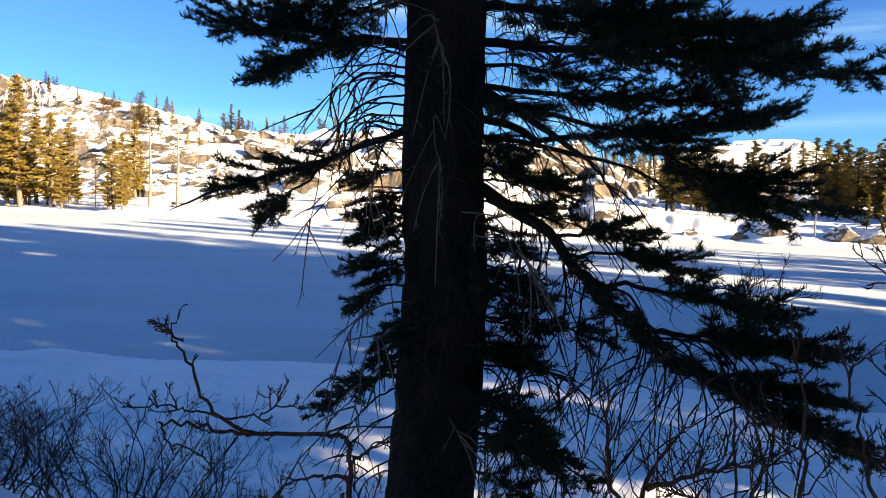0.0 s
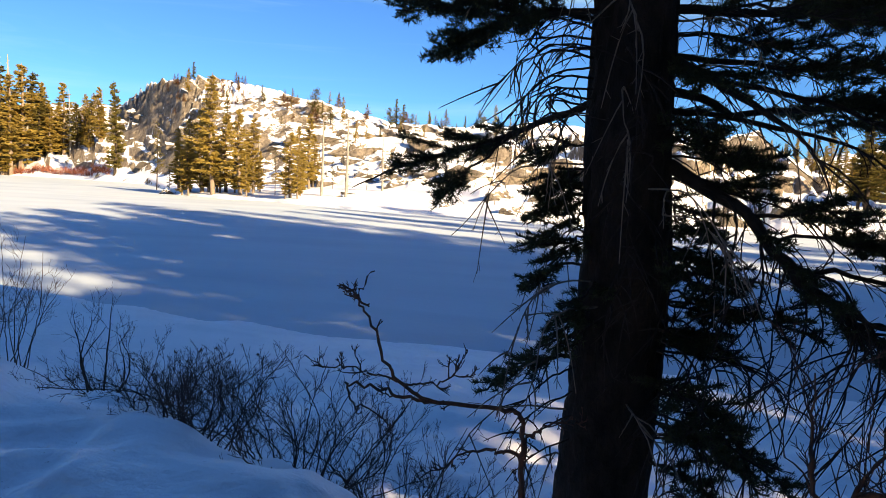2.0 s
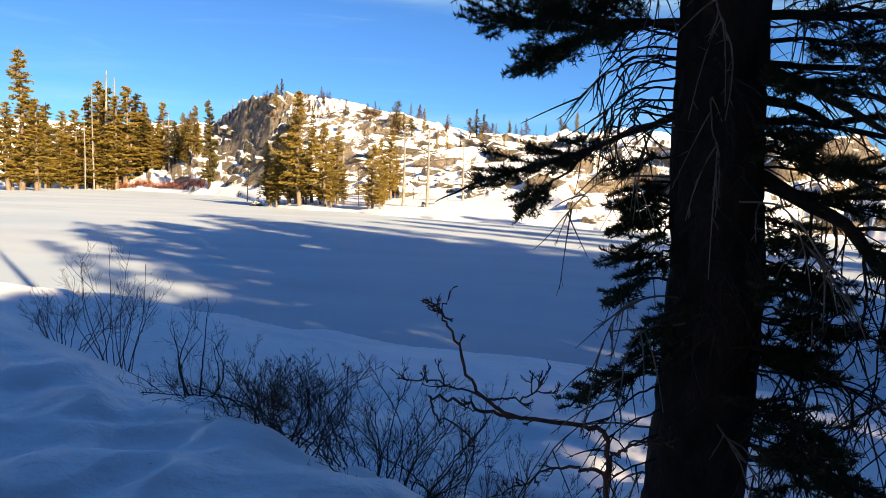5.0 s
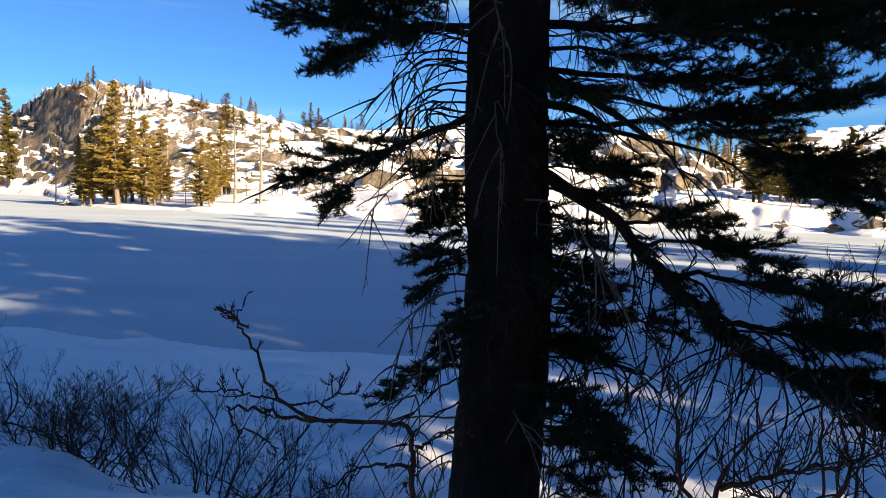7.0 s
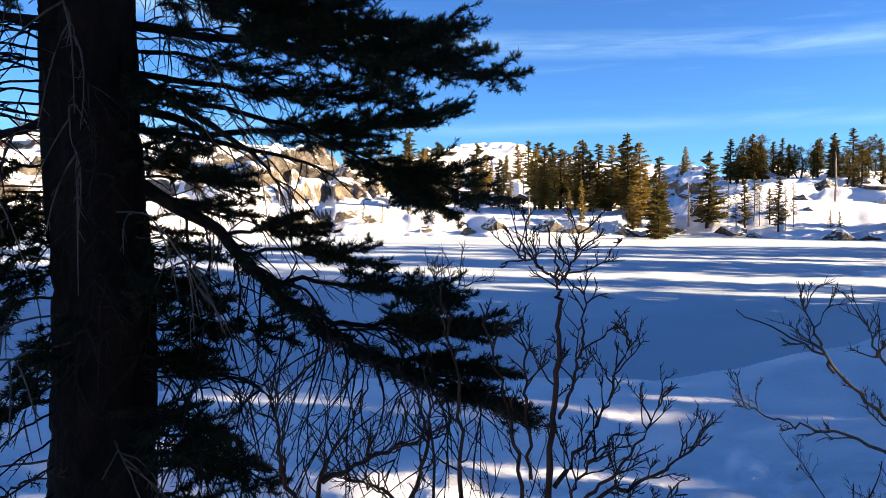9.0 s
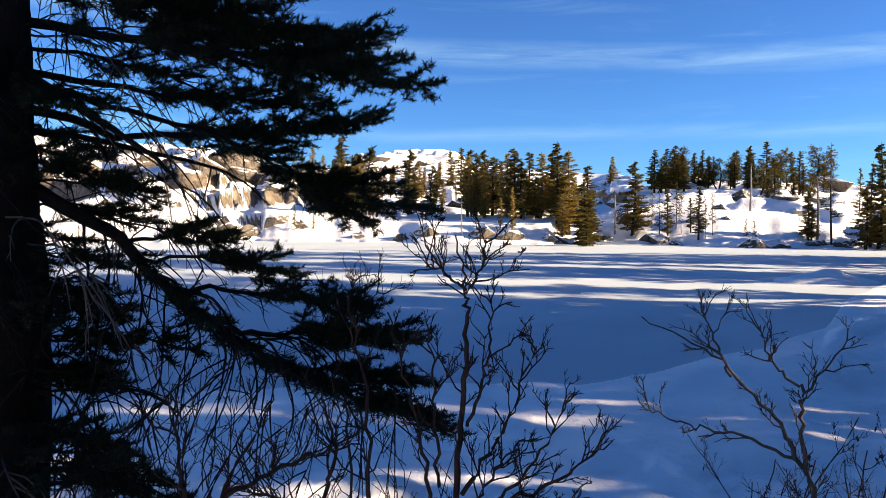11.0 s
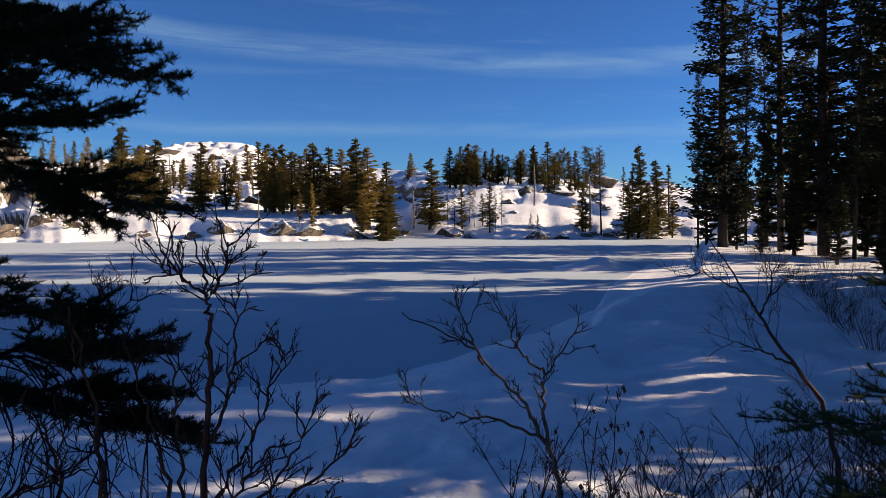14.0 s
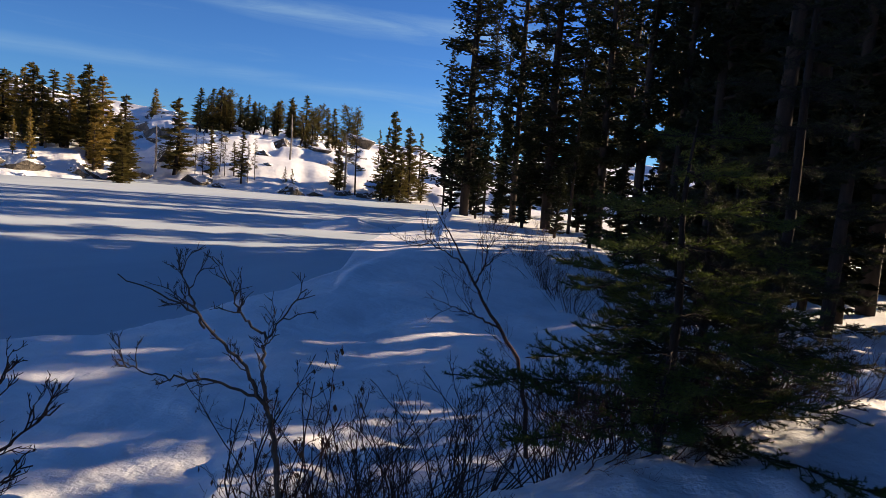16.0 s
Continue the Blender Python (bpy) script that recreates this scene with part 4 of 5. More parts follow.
# boughs over the bushes
bough(fir, [(0.1, 2.63, 3.58), (0.65, 2.6, 3.55), (1.13, 2.5, 3.52), (1.5, 2.4, 3.44)], 0.024, 0.25, 0.27, 0.026, 51)
bough(fir, [(0.1, 2.65, 3.72), (0.6, 2.75, 3.72), (1.2, 2.85, 3.66), (1.55, 2.9, 3.58)], 0.022, 0.3, 0.30, 0.028, 52)
bough(fir, [(0.1, 2.6, 3.86), (0.55, 2.45, 3.86), (1.05, 2.3, 3.78)], 0.022, 0.3, 0.30, 0.03, 53)
bough(fir, [(0.1, 2.65, 3.30), (0.47, 2.9, 3.25), (1.0, 3.1, 3.31), (1.62, 3.32, 3.44)], 0.026, 0.35, 0.26, 0.03, 54)
bough(fir, [(0.1, 2.64, 3.42), (0.5, 2.8, 3.40), (0.95, 2.95, 3.42), (1.3, 3.05, 3.40)], 0.018, 0.3, 0.24, 0.03, 55, 0.7)
bough(fir, [(0.05, 2.65, 3.38), (0.5, 2.75, 3.32), (0.85, 2.85, 3.22), (1.19, 2.95, 3.09), (1.82, 3.1, 2.96)], 0.018, 0.45, 0.24, 0.03, 56, hang=0.1)
bough(fir, [(1.0, 2.9, 3.18), (1.25, 2.9, 3.02), (1.45, 2.9, 2.92)], 0.01, 0.2, 0.20, 0.028, 57, hang=0.15)
bare_twigs(fir, [(0.1, 2.6, 3.43), (0.36, 2.45, 3.25), (0.53, 2.4, 3.14), (0.61, 2.35, 3.04)], 0.018, 58, 12, 0.22)
bare_twigs(fir, [(0.1, 2.62, 3.22), (0.40, 2.62, 3.18), (0.75, 2.7, 3.10), (0.95, 2.75, 2.98)], 0.014, 59, 12, 0.24)
bough(fir, [(0.12, 2.6, 3.12), (0.25, 2.55, 3.09), (0.42, 2.5, 3.04)], 0.01, 0.2, 0.14, 0.026, 60)
for k in range(5):
    yaw, z, L = turns.uniform(-0.9, 1.15), turns.uniform(3.25, 4.15), turns.uniform(0.7, 1.35)
    bough(fir, [(0.0, 2.63, z), (0.5 * L * math.cos(yaw), 2.63 + 0.5 * L * math.sin(yaw), z + 0.03), (L * math.cos(yaw), 2.63 + L * math.sin(yaw), z - 0.06)], 0.012, 0.3, 0.20, 0.04, 300 + k, 0.6)
for k in range(8):
    yaw, z, L = turns.uniform(2.2, 3.9), turns.uniform(3.65, 4.3), turns.uniform(0.55, 0.8)
    bough(fir, [(0.0, 2.63, z), (0.5 * L * math.cos(yaw), 2.63 + 0.5 * L * math.sin(yaw), z + 0.02), (L * math.cos(yaw), 2.63 + L * math.sin(yaw), z - 0.08)], 0.011, 0.25, 0.22, 0.03, 330 + k, 0.9)
for k in range(9):
    z, yaw = turns.uniform(2.45, 3.12), turns.uniform(2.3, 4.1)
    L = turns.uniform(0.24, 0.36)
    bough(fir, [(-0.05, 2.62, z), (0.6 * L * math.cos(yaw), 2.62 + 0.6 * L * math.sin(yaw), z - 0.02), (L * math.cos(yaw), 2.62 + L * math.sin(yaw), z - 0.12)], 0.007, 0.35, 0.105, 0.03, 350 + k, hang=0.25)
# the long sagging limb and its sprays
LIMB = [(0.1, 2.64, 3.05), (0.36, 2.5, 2.88), (0.53, 2.45, 2.71), (0.77, 2.45, 2.5), (1.03, 2.5, 2.33), (1.44, 2.55, 2.12), (1.74, 2.6, 1.98)]
bough(fir, LIMB, 0.036, 0.22, 0.20, 0.03, 61, 0.75)
bough(fir, [(0.40, 2.49, 2.86), (0.58, 2.5, 2.88), (0.76, 2.5, 2.86)], 0.011, 0.15, 0.16, 0.026, 62)
bough(fir, [(0.45, 2.47, 2.80), (0.72, 2.5, 2.78), (0.98, 2.52, 2.72)], 0.011, 0.35, 0.16, 0.026, 63)
bough(fir, [(0.55, 2.46, 2.70), (0.90, 2.5, 2.66), (1.34, 2.55, 2.57)], 0.014, 0.35, 0.20, 0.024, 64)
bough(fir, [(0.77, 2.46, 2.52), (1.10, 2.5, 2.50), (1.50, 2.66, 2.42)], 0.014, 0.25, 0.22, 0.022, 65)
bough(fir, [(0.95, 2.5, 2.38), (1.25, 2.55, 2.32), (1.55, 2.6, 2.24)], 0.012, 0.2, 0.20, 0.022, 66)
bough(fir, [(1.15, 2.52, 2.27), (1.40, 2.5, 2.18), (1.62, 2.5, 2.08)], 0.010, 0.2, 0.18, 0.026, 67)
bough(fir, [(0.12, 2.58, 2.43), (0.26, 2.5, 2.42), (0.40, 2.45, 2.38)], 0.009, 0.2, 0.13, 0.026, 68)
bough(fir, [(0.12, 2.58, 2.20), (0.28, 2.52, 2.19), (0.46, 2.46, 2.12)], 0.010, 0.2, 0.12, 0.03, 69)
bough(fir, [(0.12, 2.58, 1.95), (0.26, 2.5, 1.92), (0.40, 2.44, 1.84)], 0.010, 0.2, 0.11, 0.03, 70)
bough(fir, [(0.12, 2.6, 2.08), (0.34, 2.6, 2.04), (0.55, 2.6, 1.96)], 0.010, 0.2, 0.12, 0.03, 71)
for k in range(32):
    q, _, _ = strand(curve(LIMB, 30), turns.uniform(0.02, 0.62))
    if k % 3 == 0:
        q = np.array([0.14, 2.5, turns.uniform(2.0, 2.75)])
    L, sway = turns.uniform(0.25, 0.72), turns.uniform(-0.16, 0.30)
    bare_twigs(fir, [q, q + [0.7 * sway + 0.10, turns.uniform(-0.12, 0.1), -0.12 * L], q + [sway + 0.13, turns.uniform(-0.2, 0.15), -0.5 * L], q + [sway + turns.uniform(-0.08, 0.10), turns.uniform(-0.2, 0.1), -L]], turns.uniform(0.004, 0.0075), 80 + k, 5, 0.26, turns.uniform(0.3, 1.0))
for k in range(5):
    z = turns.uniform(2.2, 2.95)
    bough(fir, [(0.1, 2.6, z), (0.24, 2.55, z - 0.01), (turns.uniform(0.34, 0.46), turns.uniform(2.4, 2.7), z - 0.09)], 0.008, 0.25, 0.10, 0.03, 380 + k, hang=0.15)
for k in range(16):
    z, yaw, L = 2.0 + 0.088 * k, 1.1 * math.sin(3.7 * k), 0.42 + 0.2 * math.sin(2.3 * k)
    bough(fir, [(0.05, 2.62, z), (0.08 + 0.5 * L * math.cos(yaw), 2.6 + 0.5 * L * math.sin(yaw), z + 0.01), (0.08 + L * math.cos(yaw), 2.6 + L * math.sin(yaw), z - 0.07)], 0.008, 0.3, 0.14, 0.028, 420 + k, 0.85, hang=0.1)
for k in range(8):
    z = 3.40 - 0.11 * k
    bare_twigs(fir, [(-0.03 + 0.02 * (k % 3), 2.48, z), (0.03 * (k % 4) - 0.02, 2.40, z - 0.02), (0.10 - 0.07 * (k % 4), 2.36, z - 0.22)], 0.0045, 100 + k, 6, 0.18, 0.6)


# ---- bare shrubs ----
def shrub(label, category, stems, seed, twig=0.16, count=14, mat=None, leaves=0, seeds=0, droop=-0.5, fine=1.0, group=""):
    """A leafless shrub: each stem a part with its side twigs; withered leaves and seed heads where it has them."""
    rng = np.random.default_rng(seed)
    root = tagged(new("bare_shrub"), label, category, group)
    tips = []
    for pts, thick in stems:
        buf = Buf()
        line = curve(pts, 6 * len(pts))
        line[1:-1] += rng.normal(size=(len(line) - 2, 3)) * 0.006 * fine
        tube(buf, line, np.linspace(thick, 0.0022, len(line)), 7, lumps=0.22, rng=rng)
        for i in range(count):
            u = rng.uniform(0.25, 0.99)
            p, t, _ = strand(line, u)
            grow_twig(buf, p, unit(t * 0.75 + unit(cross3(t, rng.normal(size=3))) * 0.75 + [0, 0, -droop * 0.25]), twig * rng.uniform(0.45, 1.15) * (1.2 - 0.5 * u), 0.0032 * fine, 2, rng, tips)
        if buf.fine:
            p, mid, tip = (np.array([row[k] for row in buf.fine]) for k in range(3))
            w = buf.fine[0][3]
            sticks(buf, p, mid, w, 0.75 * w)
            sticks(buf, mid, tip, 0.75 * w, max(0.45 * w, 0.0011))
        part("stem", buf, mat or twig_mat, root)
    pick = rng.permutation(len(tips))
    for name, amount, size in (("withered_leaf", leaves, 0.024), ("seed_head", seeds, 0.015)):
        for q in pick[:amount]:
            p, t = tips[q]
            b = Buf()
            if name == "withered_leaf":
                side, nor = unit(cross3(t, rng.normal(size=3))), unit(rng.normal(size=3))
                L = size * rng.uniform(0.7, 1.5)
                hang_ = np.array([0, 0, -1.0])
                b.add([p, p + hang_ * L * 0.5 + side * L * 0.4, p + hang_ * L * 1.2, p + hang_ * L * 0.6 - side * L * 0.35, p + hang_ * L * 0.6 + nor * L * 0.25],
                      [(0, 1, 4), (1, 2, 4), (2, 3, 4), (3, 0, 4)])
            else:
                for _ in range(9):
                    e = p + unit(rng.normal(size=3) + [0, 0, 0.6]) * size * rng.uniform(0.5, 1.2)
                    tube(b, [p, e], [0.0012, 0.0024], 4)
            part(name, b, leaf_mat, root)
        pick = pick[amount:]
    return root


def grow_twig(buf, p, way, long, thick, depth, rng, tips):
    """A crooked twig with side twigs, which bend upwards."""
    if not depth:
        tip = p + (way + rng.normal(size=3) * 0.2 + [0, 0, 0.15]) * long
        mid = (p + tip) / 2 + rng.normal(size=3) * long * 0.06
        buf.fine.append((p, mid, tip, thick))
        tips.append((tip, unit(tip - mid)))
        return
    steps = 3 + depth
    k = np.linspace(0, 1, steps)[:, None]
    bend = rng.normal(size=3) * 0.2 + [0, 0, 0.2]
    line = p + way * long * k + bend * long * k * k
    line[1:-1] += rng.normal(size=(steps - 2, 3)) * long * 0.04
    tube(buf, line, np.linspace(thick, max(thick * 0.45, 0.0011), steps), 4 if depth > 1 else 3)
    tips.append((line[-1], unit(line[-1] - line[-2])))
    if depth:
        for i in range(rng.integers(2, 5)):
            q, t, _ = strand(line, rng.uniform(0.25, 0.95))
            w = unit(t * 0.8 + unit(cross3(t, rng.normal(size=3))) * rng.uniform(0.5, 0.9) + [0, 0, 0.2])
            grow_twig(buf, q, w, long * rng.uniform(0.3, 0.6), thick * 0.7, depth - 1, rng, tips)


def rooted(x, y):
    return (x, y, ground_at(x, y) - 0.05)


# the crooked bare shrub leaning out beside the trunk
shrub("crooked leafless grey-brown shrub leaning out over the snow", "shrub", [
    ([rooted(-0.25, 2.38), (-0.28, 2.31, 1.7), (-0.29, 2.3, 1.95), (-0.30, 2.3, 2.11), (-0.36, 2.29, 2.17), (-0.6, 2.2, 2.2), (-0.72, 2.14, 2.29), (-0.78, 2.1, 2.44), (-0.83, 2.09, 2.55), (-0.78, 2.09, 2.64)], 0.013),
    ([(-0.56, 2.21, 2.195), (-0.66, 2.17, 2.205), (-0.77, 2.13, 2.24), (-0.86, 2.1, 2.26), (-0.84, 2.1, 2.2), (-0.70, 2.1, 2.13)], 0.007),
    ([(-0.80, 2.1, 2.52), (-0.85, 2.09, 2.56), (-0.90, 2.09, 2.58)], 0.004),
    ([(-0.70, 2.15, 2.27), (-0.82, 2.12, 2.30), (-0.97, 2.1, 2.31)], 0.004),
    ([(-0.68, 2.15, 2.26), (-0.58, 2.12, 2.28), (-0.46, 2.1, 2.33)], 0.004),
    ([(-0.285, 2.3, 2.0), (-0.38, 2.3, 2.01), (-0.49, 2.3, 1.99), (-0.66, 2.3, 1.87)], 0.008),
    ([(-0.29, 2.31, 2.06), (-0.22, 2.34, 2.10), (-0.10, 2.4, 2.12)], 0.006)], 5, 0.065, 6)
# the upright forked bush
shrub("upright forked leafless bush with dark budded twigs", "shrub", [
    ([rooted(1.36, 1.86), (1.33, 1.82, 2.0), (1.34, 1.81, 2.4), (1.34, 1.8, 2.65), (1.34, 1.8, 2.73), (1.31, 1.82, 2.90)], 0.013),
    ([(1.34, 1.8, 2.72), (1.38, 1.78, 2.80), (1.39, 1.77, 2.89)], 0.005),
    ([(1.34, 1.8, 2.73), (1.28, 1.83, 2.78), (1.23, 1.86, 2.82)], 0.005),
    ([(1.35, 1.8, 2.30), (1.40, 1.77, 2.5), (1.41, 1.77, 2.70)], 0.006),
    ([(1.34, 1.81, 2.08), (1.45, 1.74, 2.3), (1.53, 1.69, 2.56)], 0.008),
    ([(1.34, 1.81, 2.0), (1.55, 1.66, 2.12), (1.72, 1.55, 2.28)], 0.008),
    ([rooted(1.34, 1.88), (1.25, 1.86, 2.05), (1.20, 1.88, 2.35), (1.12, 1.9, 2.66)], 0.009),
    ([(1.28, 1.85, 2.1), (1.26, 1.86, 2.4), (1.25, 1.86, 2.6)], 0.006),
    ([(1.40, 1.77, 2.02), (1.52, 1.68, 2.2), (1.62, 1.62, 2.42)], 0.006),
    ([(1.36, 1.8, 1.9), (1.52, 1.68, 2.02), (1.66, 1.58, 2.10)], 0.006),
    ([(1.35, 1.81, 1.95), (1.42, 1.75, 2.15), (1.50, 1.70, 2.30)], 0.006)], 6, 0.13, 10, seeds=8)
shrub("dark leafless bush with tangled twigs under the fir boughs", "shrub", [
    ([rooted(0.62, 2.1), (0.62, 2.08, 1.8), (0.66, 2.06, 2.1), (0.80, 2.05, 2.38)], 0.018),
    ([(0.63, 2.08, 1.9), (0.54, 2.05, 2.15), (0.52, 2.05, 2.45)], 0.011),
    ([(0.66, 2.06, 2.1), (0.86, 2.0, 2.2), (1.05, 1.95, 2.24)], 0.009),
    ([rooted(0.95, 2.05), (0.92, 2.02, 1.9), (0.98, 2.0, 2.2), (0.94, 2.0, 2.42)], 0.012),
    ([(0.93, 2.02, 1.95), (0.82, 2.0, 2.08), (0.72, 2.0, 2.12)], 0.008),
    ([rooted(1.12, 1.98), (1.08, 1.95, 2.0), (1.06, 1.93, 2.4), (1.0, 1.92, 2.72)], 0.010)], 7, 0.22, 11)
shrub("slender leafless bush with a fan of fine twigs", "shrub", [
    ([rooted(1.5, 3.2), (1.46, 3.22, 1.6), (1.43, 3.23, 2.1), (1.44, 3.22, 2.46)], 0.010),
    ([(1.43, 3.23, 2.1), (1.36, 3.24, 2.35), (1.30, 3.24, 2.56)], 0.006),
    ([(1.44, 3.22, 2.3), (1.52, 3.2, 2.48), (1.60, 3.18, 2.56)], 0.006),
    ([(1.44, 3.22, 2.4), (1.44, 3.2, 2.5), (1.47, 3.2, 2.62)], 0.005)], 71, 0.17, 9)
shrub("spreading leafless grey shrub, stems paled as if sunlit", "shrub", [
    ([rooted(2.82, 1.5), (2.75, 1.56, 1.79), (2.70, 1.63, 2.05), (2.63, 1.71, 2.21), (2.5, 1.87, 2.41), (2.3, 2.06, 2.55)], 0.014),
    ([(2.71, 1.62, 2.02), (2.58, 1.78, 2.1), (2.45, 1.9, 2.12), (2.32, 2.04, 2.17)], 0.007),
    ([(2.72, 1.6, 1.98), (2.70, 1.62, 2.22), (2.72, 1.60, 2.33), (2.80, 1.49, 2.53)], 0.009),
    ([(2.55, 1.82, 2.33), (2.50, 1.87, 2.48), (2.46, 1.91, 2.62)], 0.006),
    ([(2.71, 1.62, 2.30), (2.62, 1.70, 2.42), (2.58, 1.72, 2.55)], 0.006)], 8, 0.13, 9, grey_sun_twig_mat)
shrub("leaning leafless sapling with thin upswept twigs", "shrub", [
    ([rooted(6.05, 1.4), (6.01, 1.56, 1.47), (5.88, 1.91, 2.01), (5.77, 2.17, 2.47), (5.66, 2.4, 2.84)], 0.022),
    ([(5.93, 1.76, 1.8), (5.84, 2.0, 1.9), (5.72, 2.25, 1.98)], 0.010),
    ([(5.84, 2.0, 2.15), (5.88, 1.93, 2.4), (5.87, 1.95, 2.60)], 0.010),
    ([(5.80, 2.1, 2.34), (5.72, 2.3, 2.44), (5.64, 2.45, 2.5)], 0.007)], 9, 0.34, 9)


def thicket(label, x, y, seed, stems=20, top=1.8, spread=0.35, mat=None, leaves=0, seeds=0, group="twiggy shrubs", twig=0.16, count=7, thick=0.0058):
    """A bushy shrub whose tips reach the height top."""
    rng = np.random.default_rng(seed)
    rows = []
    for i in range(stems):
        out = rng.normal(size=2) * spread
        base = np.array(rooted(x + out[0] * 0.35, y + out[1] * 0.35))
        h = (top - base[2]) * rng.uniform(0.6, 1.0)
        sway = rng.normal(size=2) * 0.10
        rows.append(([base, base + [out[0] * 0.3 + sway[0], out[1] * 0.3 + sway[1], h * 0.5], base + [out[0] * rng.uniform(0.5, 1.0), out[1] * 0.8, h]], thick))
    return shrub(label, "shrub", rows, seed, twig, count, mat, leaves, seeds, fine=0.6, group=group)


thicket("dense twiggy brown shrub with dry seed heads", -2.45, 3.65, 21, 26, 1.76, 0.34, seeds=30, twig=0.22, count=9)
thicket("dense twiggy brown shrub with dry seed heads", -1.9, 3.9, 22, 26, 1.74, 0.34, seeds=30, twig=0.22, count=9)
thicket("low twiggy brown shrub with dry seed heads", -1.2, 3.6, 23, 18, 1.46, 0.34, seeds=16, twig=0.2, count=8)
thicket("low twiggy brown shrub with dry seed heads", -0.55, 3.3, 24, 14, 1.42, 0.25, seeds=14)
thicket("slim leafless shrub with branching dark stems", -4.5, 5.3, 25, 6, 1.85, 0.24, twig=0.35, count=4, thick=0.012)
thicket("slim leafless shrub with branching dark stems", -3.75, 4.7, 26, 14, 1.35, 0.4, twig=0.2, count=5)
thicket("tall thin reddish shrub against the sunlit snow", -6.2, 6.0, 27, 14, 2.2, 0.30, painted_sun_twig_mat, twig=0.3, count=5)
thicket("tall thin reddish shrub against the sunlit snow", -6.7, 5.7, 28, 14, 1.6, 0.35, painted_sun_twig_mat, twig=0.25, count=5)
thicket("brown shrub with curled withered leaves and seed heads", 3.0, 1.65, 31, 12, 2.12, 0.20, leaves=90, seeds=16)
thicket("low brown shrub with dry seed heads", 3.5, 1.75, 32, 26, 1.72, 0.34, leaves=12, seeds=30)
thicket("low brown shrub with dry seed heads", 4.1, 1.6, 33, 28, 1.72, 0.36, leaves=8, seeds=30)
thicket("low brown shrub with dry seed heads", 4.7, 1.4, 34, 24, 1.75, 0.36, leaves=8, seeds=20)
thicket("low brown shrub with dry seed heads", 3.2, 1.2, 35, 18, 1.65, 0.3, leaves=10, seeds=16)
def again(first, x0, y0, x, y, tall=1.0, wide=1.0):
    """The same shrub turned and set down elsewhere."""
    m = Matrix.Translation((x, y, ground_at(x, y))) @ Matrix.Rotation(turns.random() * 6.28, 4, "Z") @ Matrix.Diagonal((wide, wide, tall, 1)) @ Matrix.Translation((-x0, -y0, -ground_at(x0, y0)))
    return copy_thing(first, m)


tangles = [(thicket("dark tangled undergrowth beneath the young firs", x, y, 90 + k, 24, 1.95, 0.36, group="undergrowth", leaves=10, twig=0.25, count=6), x, y) for k, (x, y) in enumerate([(4.5, 0.75), (5.9, 0.1)])]
for k, (x, y) in enumerate([(5.2, 0.45), (6.6, -0.2), (7.3, -0.5), (8.1, -0.8), (5.6, 0.8), (6.6, 0.4), (7.5, 0.3), (8.8, -0.2)]):
    again(*tangles[k % 2], x, y, turns.uniform(0.8, 1.15))
edges = [(thicket("bare tangled undergrowth at the edge of the wood", x, y, 60 + k, 18, top, 0.7, group="undergrowth", twig=0.45, count=6, thick=0.011), x, y) for k, (x, y, top) in enumerate([(10.2, 0.4, 2.1), (13.0, 1.0, 2.2)])]
for k, (x, y) in enumerate([(8.0, 0.5), (16.0, 2.6), (19.0, 3.6), (14.5, 0.0), (14.2, 2.6), (15.5, 3.6), (17.2, 4.4), (18.5, 5.2), (20.5, 6.0), (22.5, 7.0), (25.0, 8.2), (28.0, 9.6), (17.0, 1.8), (21.0, 4.4), (24.0, 5.8), (31.5, 11.5), (35.0, 13.5), (38.5, 15.0), (29.0, 8.0), (33.0, 10.0)]):
    again(*edges[k % 2], x, y, turns.uniform(0.4, 0.7), turns.uniform(0.55, 0.85))


# ---- young firs at the edge of the wood ----
def young_fir(label, x, y, high, wide, seed, whorls=11, mat=None, step=0.006, bare=False):
    rng = np.random.default_rng(seed)
    foot = ground_at(x, y)
    root = tagged(new("young_fir"), label, "young fir")
    buf = Buf()
    line = curve([(x, y, foot - 0.2), (x + 0.02, y - 0.02, foot + high * 0.4), (x - 0.03, y + 0.03, foot + high * 0.75), (x, y + 0.02, foot + high)], 16)
    tube(buf, line, np.linspace(0.012 + 0.012 * high, 0.005, 16), 8, lumps=0.15, rng=rng)
    part("trunk", buf, grey_wood_mat if bare else limb_mat, root)
    for w in range(whorls):
        u = 0.18 + 0.78 * w / (whorls - 1)
        p, _, _ = strand(line, u)
        turn = rng.random() * 6.28
        for b in range(4 if w < whorls - 2 else 3):
            yaw = turn + b * 6.283 / 4 + rng.normal() * 0.25
            out = np.array([math.cos(yaw), math.sin(yaw), 0])
            L = wide * (1 - u) ** 0.65 * rng.uniform(0.7, 1.1) + 0.12
            bough(root, [p, p + out * L * 0.5 + [0, 0, -0.02 * L], p + out * L + [0, 0, 0.06 * L - 0.1 * L]], 0.008, 0.2, 0.20, 0.045, seed * 100 + w * 5 + b, mat=mat or painted_sun_young_mat, step=step)
    return root


young_fir("young fir with layered boughs, green brightened as if sunlit", 4.75, 0.2, 2.05, 1.5, 41, 9)
young_fir("young dark green fir crowding the snow bank", 5.5, 0.1, 1.9, 1.1, 42, 9, near_needle_mat)
young_fir("young dark green fir at the wood's edge", 7.0, -0.35, 4.4, 1.25, 43, 12, near_needle_mat, 0.011)

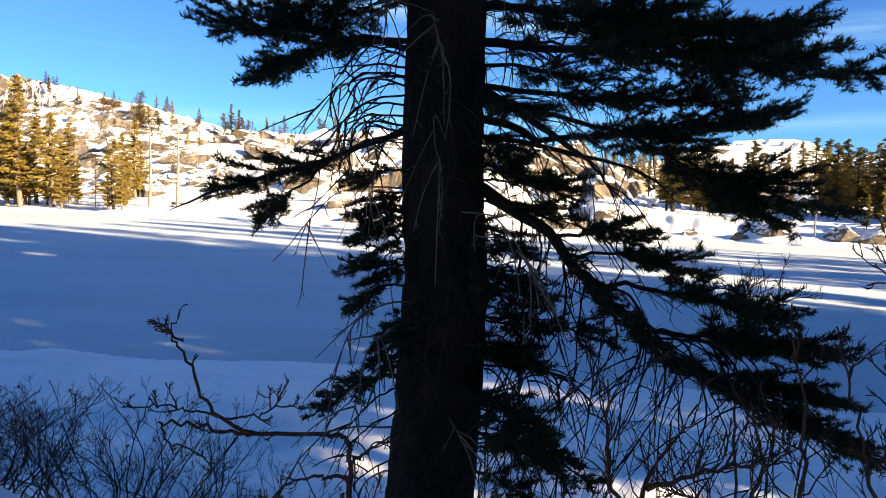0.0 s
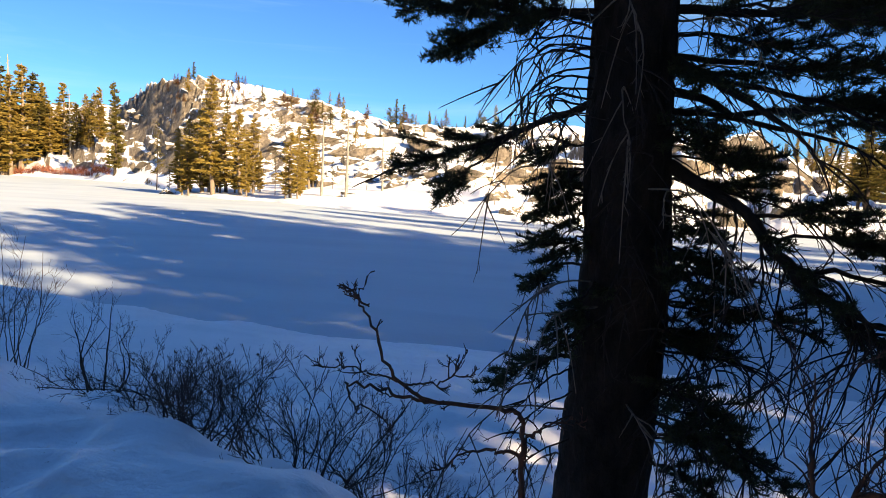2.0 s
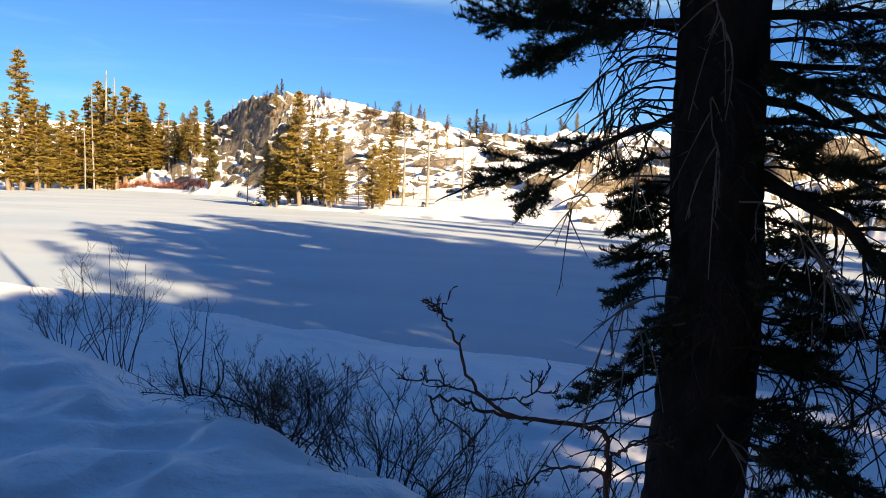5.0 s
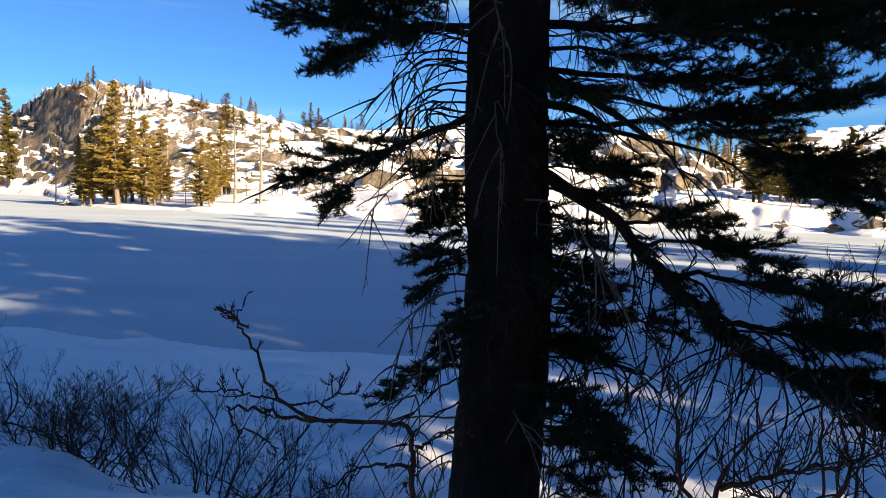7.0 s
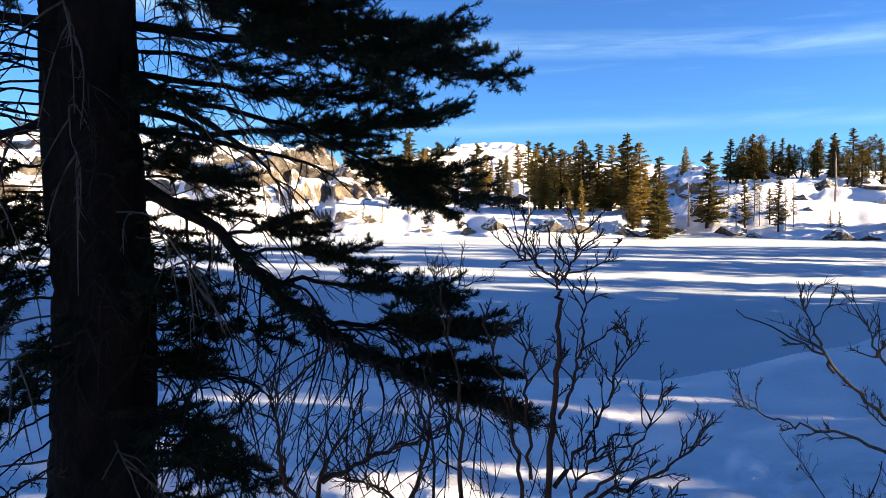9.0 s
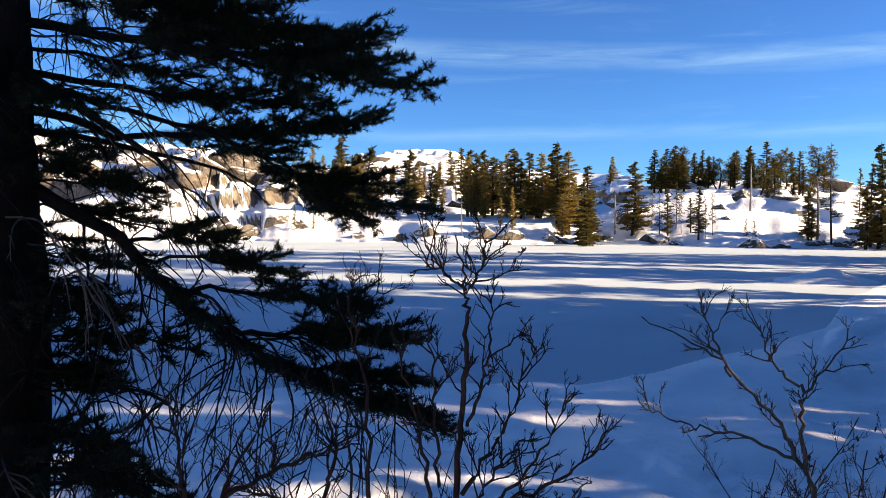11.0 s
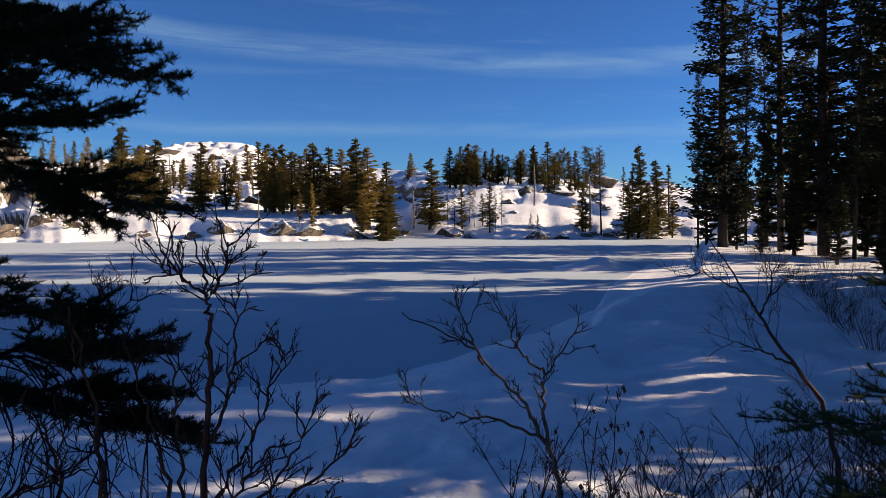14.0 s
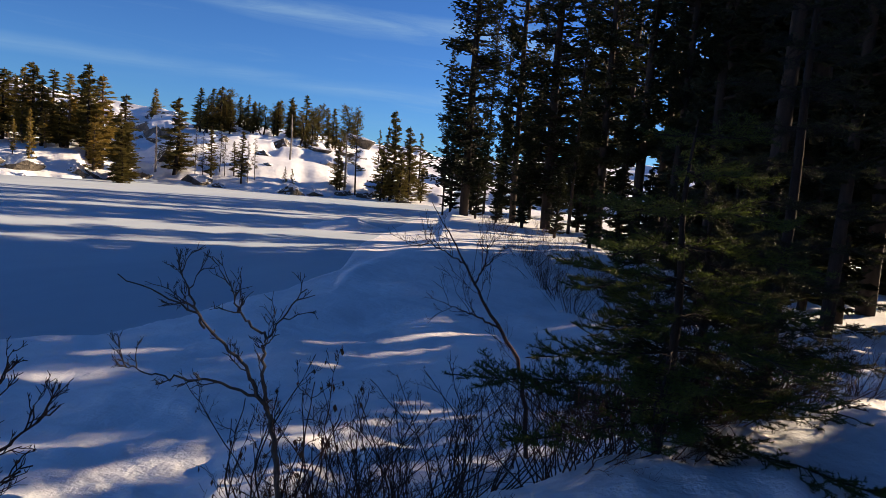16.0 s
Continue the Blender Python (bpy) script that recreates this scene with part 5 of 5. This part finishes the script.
# ---- boulders, mound and the willows at the lake's end ----
def boulder_mesh(seed):
    """A block of granite about 1 m in radius: planes split from a ball, edges worn."""
    rng = np.random.default_rng(seed)
    bm = bmesh.new()
    bmesh.ops.create_icosphere(bm, subdivisions=4, radius=1.0)
    cut = unit(rng.normal(size=(12, 3)) * [1, 1, 0.8])
    off = rng.uniform(0.38, 0.72, 12)
    for v in bm.verts:
        c = np.array(v.co)
        for a, o in zip(cut, off):
            d = c @ a - o
            if d > 0:
                c = c - a * d
        k = Vector(c)
        c = c * (1 + 0.10 * noise.noise(k * 2.1 + Vector((seed, 0, 0))) + 0.07 * noise.noise(k * 5.0) + 0.04 * noise.noise(k * 11.0))
        v.co = c
    mesh = bpy.data.meshes.new("boulder")
    bm.to_mesh(mesh)
    bm.free()
    mesh.materials.append(rock_mat)
    return mesh


BLOCKS = [boulder_mesh(200 + k) for k in range(8)]
stones = random.Random(9)


def boulder(az, r, wide, high, label, group):
    x, y = r * math.sin(radians(az)), r * math.cos(radians(az))
    ob = tagged(new("boulder", stones.choice(BLOCKS)), label, "boulder", group)
    ob.matrix_basis = Matrix.Translation((x, y, max(ground_at(x, y), 0) - high * 0.05)) @ Matrix.Rotation(radians(-az) + stones.uniform(-0.4, 0.4), 4, "Z") @ Matrix.Diagonal((wide * 1.5, wide * stones.uniform(0.7, 1.1), high * 1.5, 1))
    return ob


for az, r, size in [(9.5, 60.5, 2.0), (11.2, 61, 1.7), (15.4, 61, 0.9), (13.4, 61.5, 1.2), (20.2, 59, 0.8), (23.6, 58, 1.1), (26.0, 58, 1.3), (30.8, 57.5, 1.5), (32.3, 57.5, 1.4), (36.0, 58.5, 0.8), (37.4, 60, 1.2),
                    (40.0, 66, 1.0), (44.4, 63.5, 1.2), (46.0, 62, 0.7), (51.9, 61.5, 1.5), (53.0, 62.5, 1.1), (55.6, 65.5, 0.9), (57.4, 66, 1.0), (60.5, 65.5, 0.9), (-34.9, 96, 1.2), (-7.5, 59, 1.2), (-13.0, 64, 0.8)]:
    boulder(az, r, size, size * 0.6, "snow capped granite boulder at the frozen shore", "shore boulders")
# the broad cliffs over the shore, and ledges breaking through the snow of the slopes
for az, r, wide, high in [(9.6, 80, 3.0, 3.0), (8.4, 82, 2.4, 2.2), (10.8, 82, 2.2, 2.4), (13.6, 78, 2.4, 1.7), (4.6, 84, 2.8, 1.9), (6.2, 80, 2.2, 1.5), (2.5, 82, 2.6, 1.6)]:
    boulder(az, r, wide, high, "broad weathered granite cliff above the snow", "cliffs")
for k in range(110):
    az = stones.uniform(-38, -14)
    foot_, crest_ = float(by_bearing(HILL_FOOT, az)), float(by_bearing(CREST, az))
    r = foot_ + (crest_ - foot_) * stones.uniform(0.05, 0.72)
    size = stones.choice((0.7, 0.9, 1.1, 1.4, 1.9))
    boulder(az, r, size * stones.uniform(1.0, 1.9), size * stones.uniform(0.5, 0.8), "weathered granite outcrop on the sunny hillside", "outcrops")
for k in range(190):
    az = stones.uniform(-34, 62)
    near_, far_ = float(by_bearing(FAR_SHORE, az)), float(by_bearing(CREST, az))
    r = near_ + (far_ - near_) * stones.uniform(0.08, 0.95)
    if -35 < az < -22 and r < 112:
        continue
    size = stones.choice((0.4, 0.5, 0.7, 0.9, 1.3)) * (1 + (r - 60) / 140)
    boulder(az, r, size * stones.uniform(0.9, 1.7), size * stones.uniform(0.4, 0.8), "rough granite ledge breaking through the snow", "ledges on the slopes")

bm = bmesh.new()
bmesh.ops.create_grid(bm, x_segments=40, y_segments=40, size=1.0)
for v in bm.verts:
    d = math.hypot(v.co.x, v.co.y)
    h = math.exp(-5.0 * d * d)
    v.co.z = 0.5 * h * (1 + 0.35 * noise.noise(v.co * 3.2)) - 0.12 * d - 0.01
    v.co.x, v.co.y = v.co.x * 4.4, v.co.y * 2.8
mound = new("snow_mound", bpy.data.meshes.new("snow_mound"))
bm.to_mesh(mound.data)
bm.free()
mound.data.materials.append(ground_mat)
smooth(mound.data)
mound.location = (34 * math.sin(radians(56.6)), 34 * math.cos(radians(56.6)), 0.0)
tagged(mound, "smooth mound of snow on the frozen lake", "snow mound")

willow_buf, willow_rows = Buf(), []
rng = np.random.default_rng(77)
for i in range(1600):
    az = rng.uniform(-47.0, -39.0)
    r = float(by_bearing(FAR_SHORE, az)) * 1.015 + rng.uniform(0, 3)
    x, y, h, lean = r * math.sin(radians(az)), r * math.cos(radians(az)), rng.uniform(0.7, 1.9), rng.normal(size=2) * 0.6
    willow_rows.append(((x, y), h, lean))
willow_feet = land([row[0][0] for row in willow_rows], [row[0][1] for row in willow_rows])
for ((x, y), h, lean), z in zip(willow_rows, willow_feet):
    tube(willow_buf, [(x, y, z - 0.1), (x + lean[0] * 0.5, y + lean[1] * 0.5, z + h * 0.6), (x + lean[0], y + lean[1], z + h)], [0.035, 0.028, 0.015], 3)
willows = new("willow_thicket", willow_buf.mesh("willow_thicket", red_stem_mat))
tagged(willows, "low thicket of bare reddish willow stems along the far shore", "willow thicket", kind="stuff")

# a last fir in the wood, unseen, added to shade the near shore
plant("wood", 104.0, 21, high=11, broad=0.85)
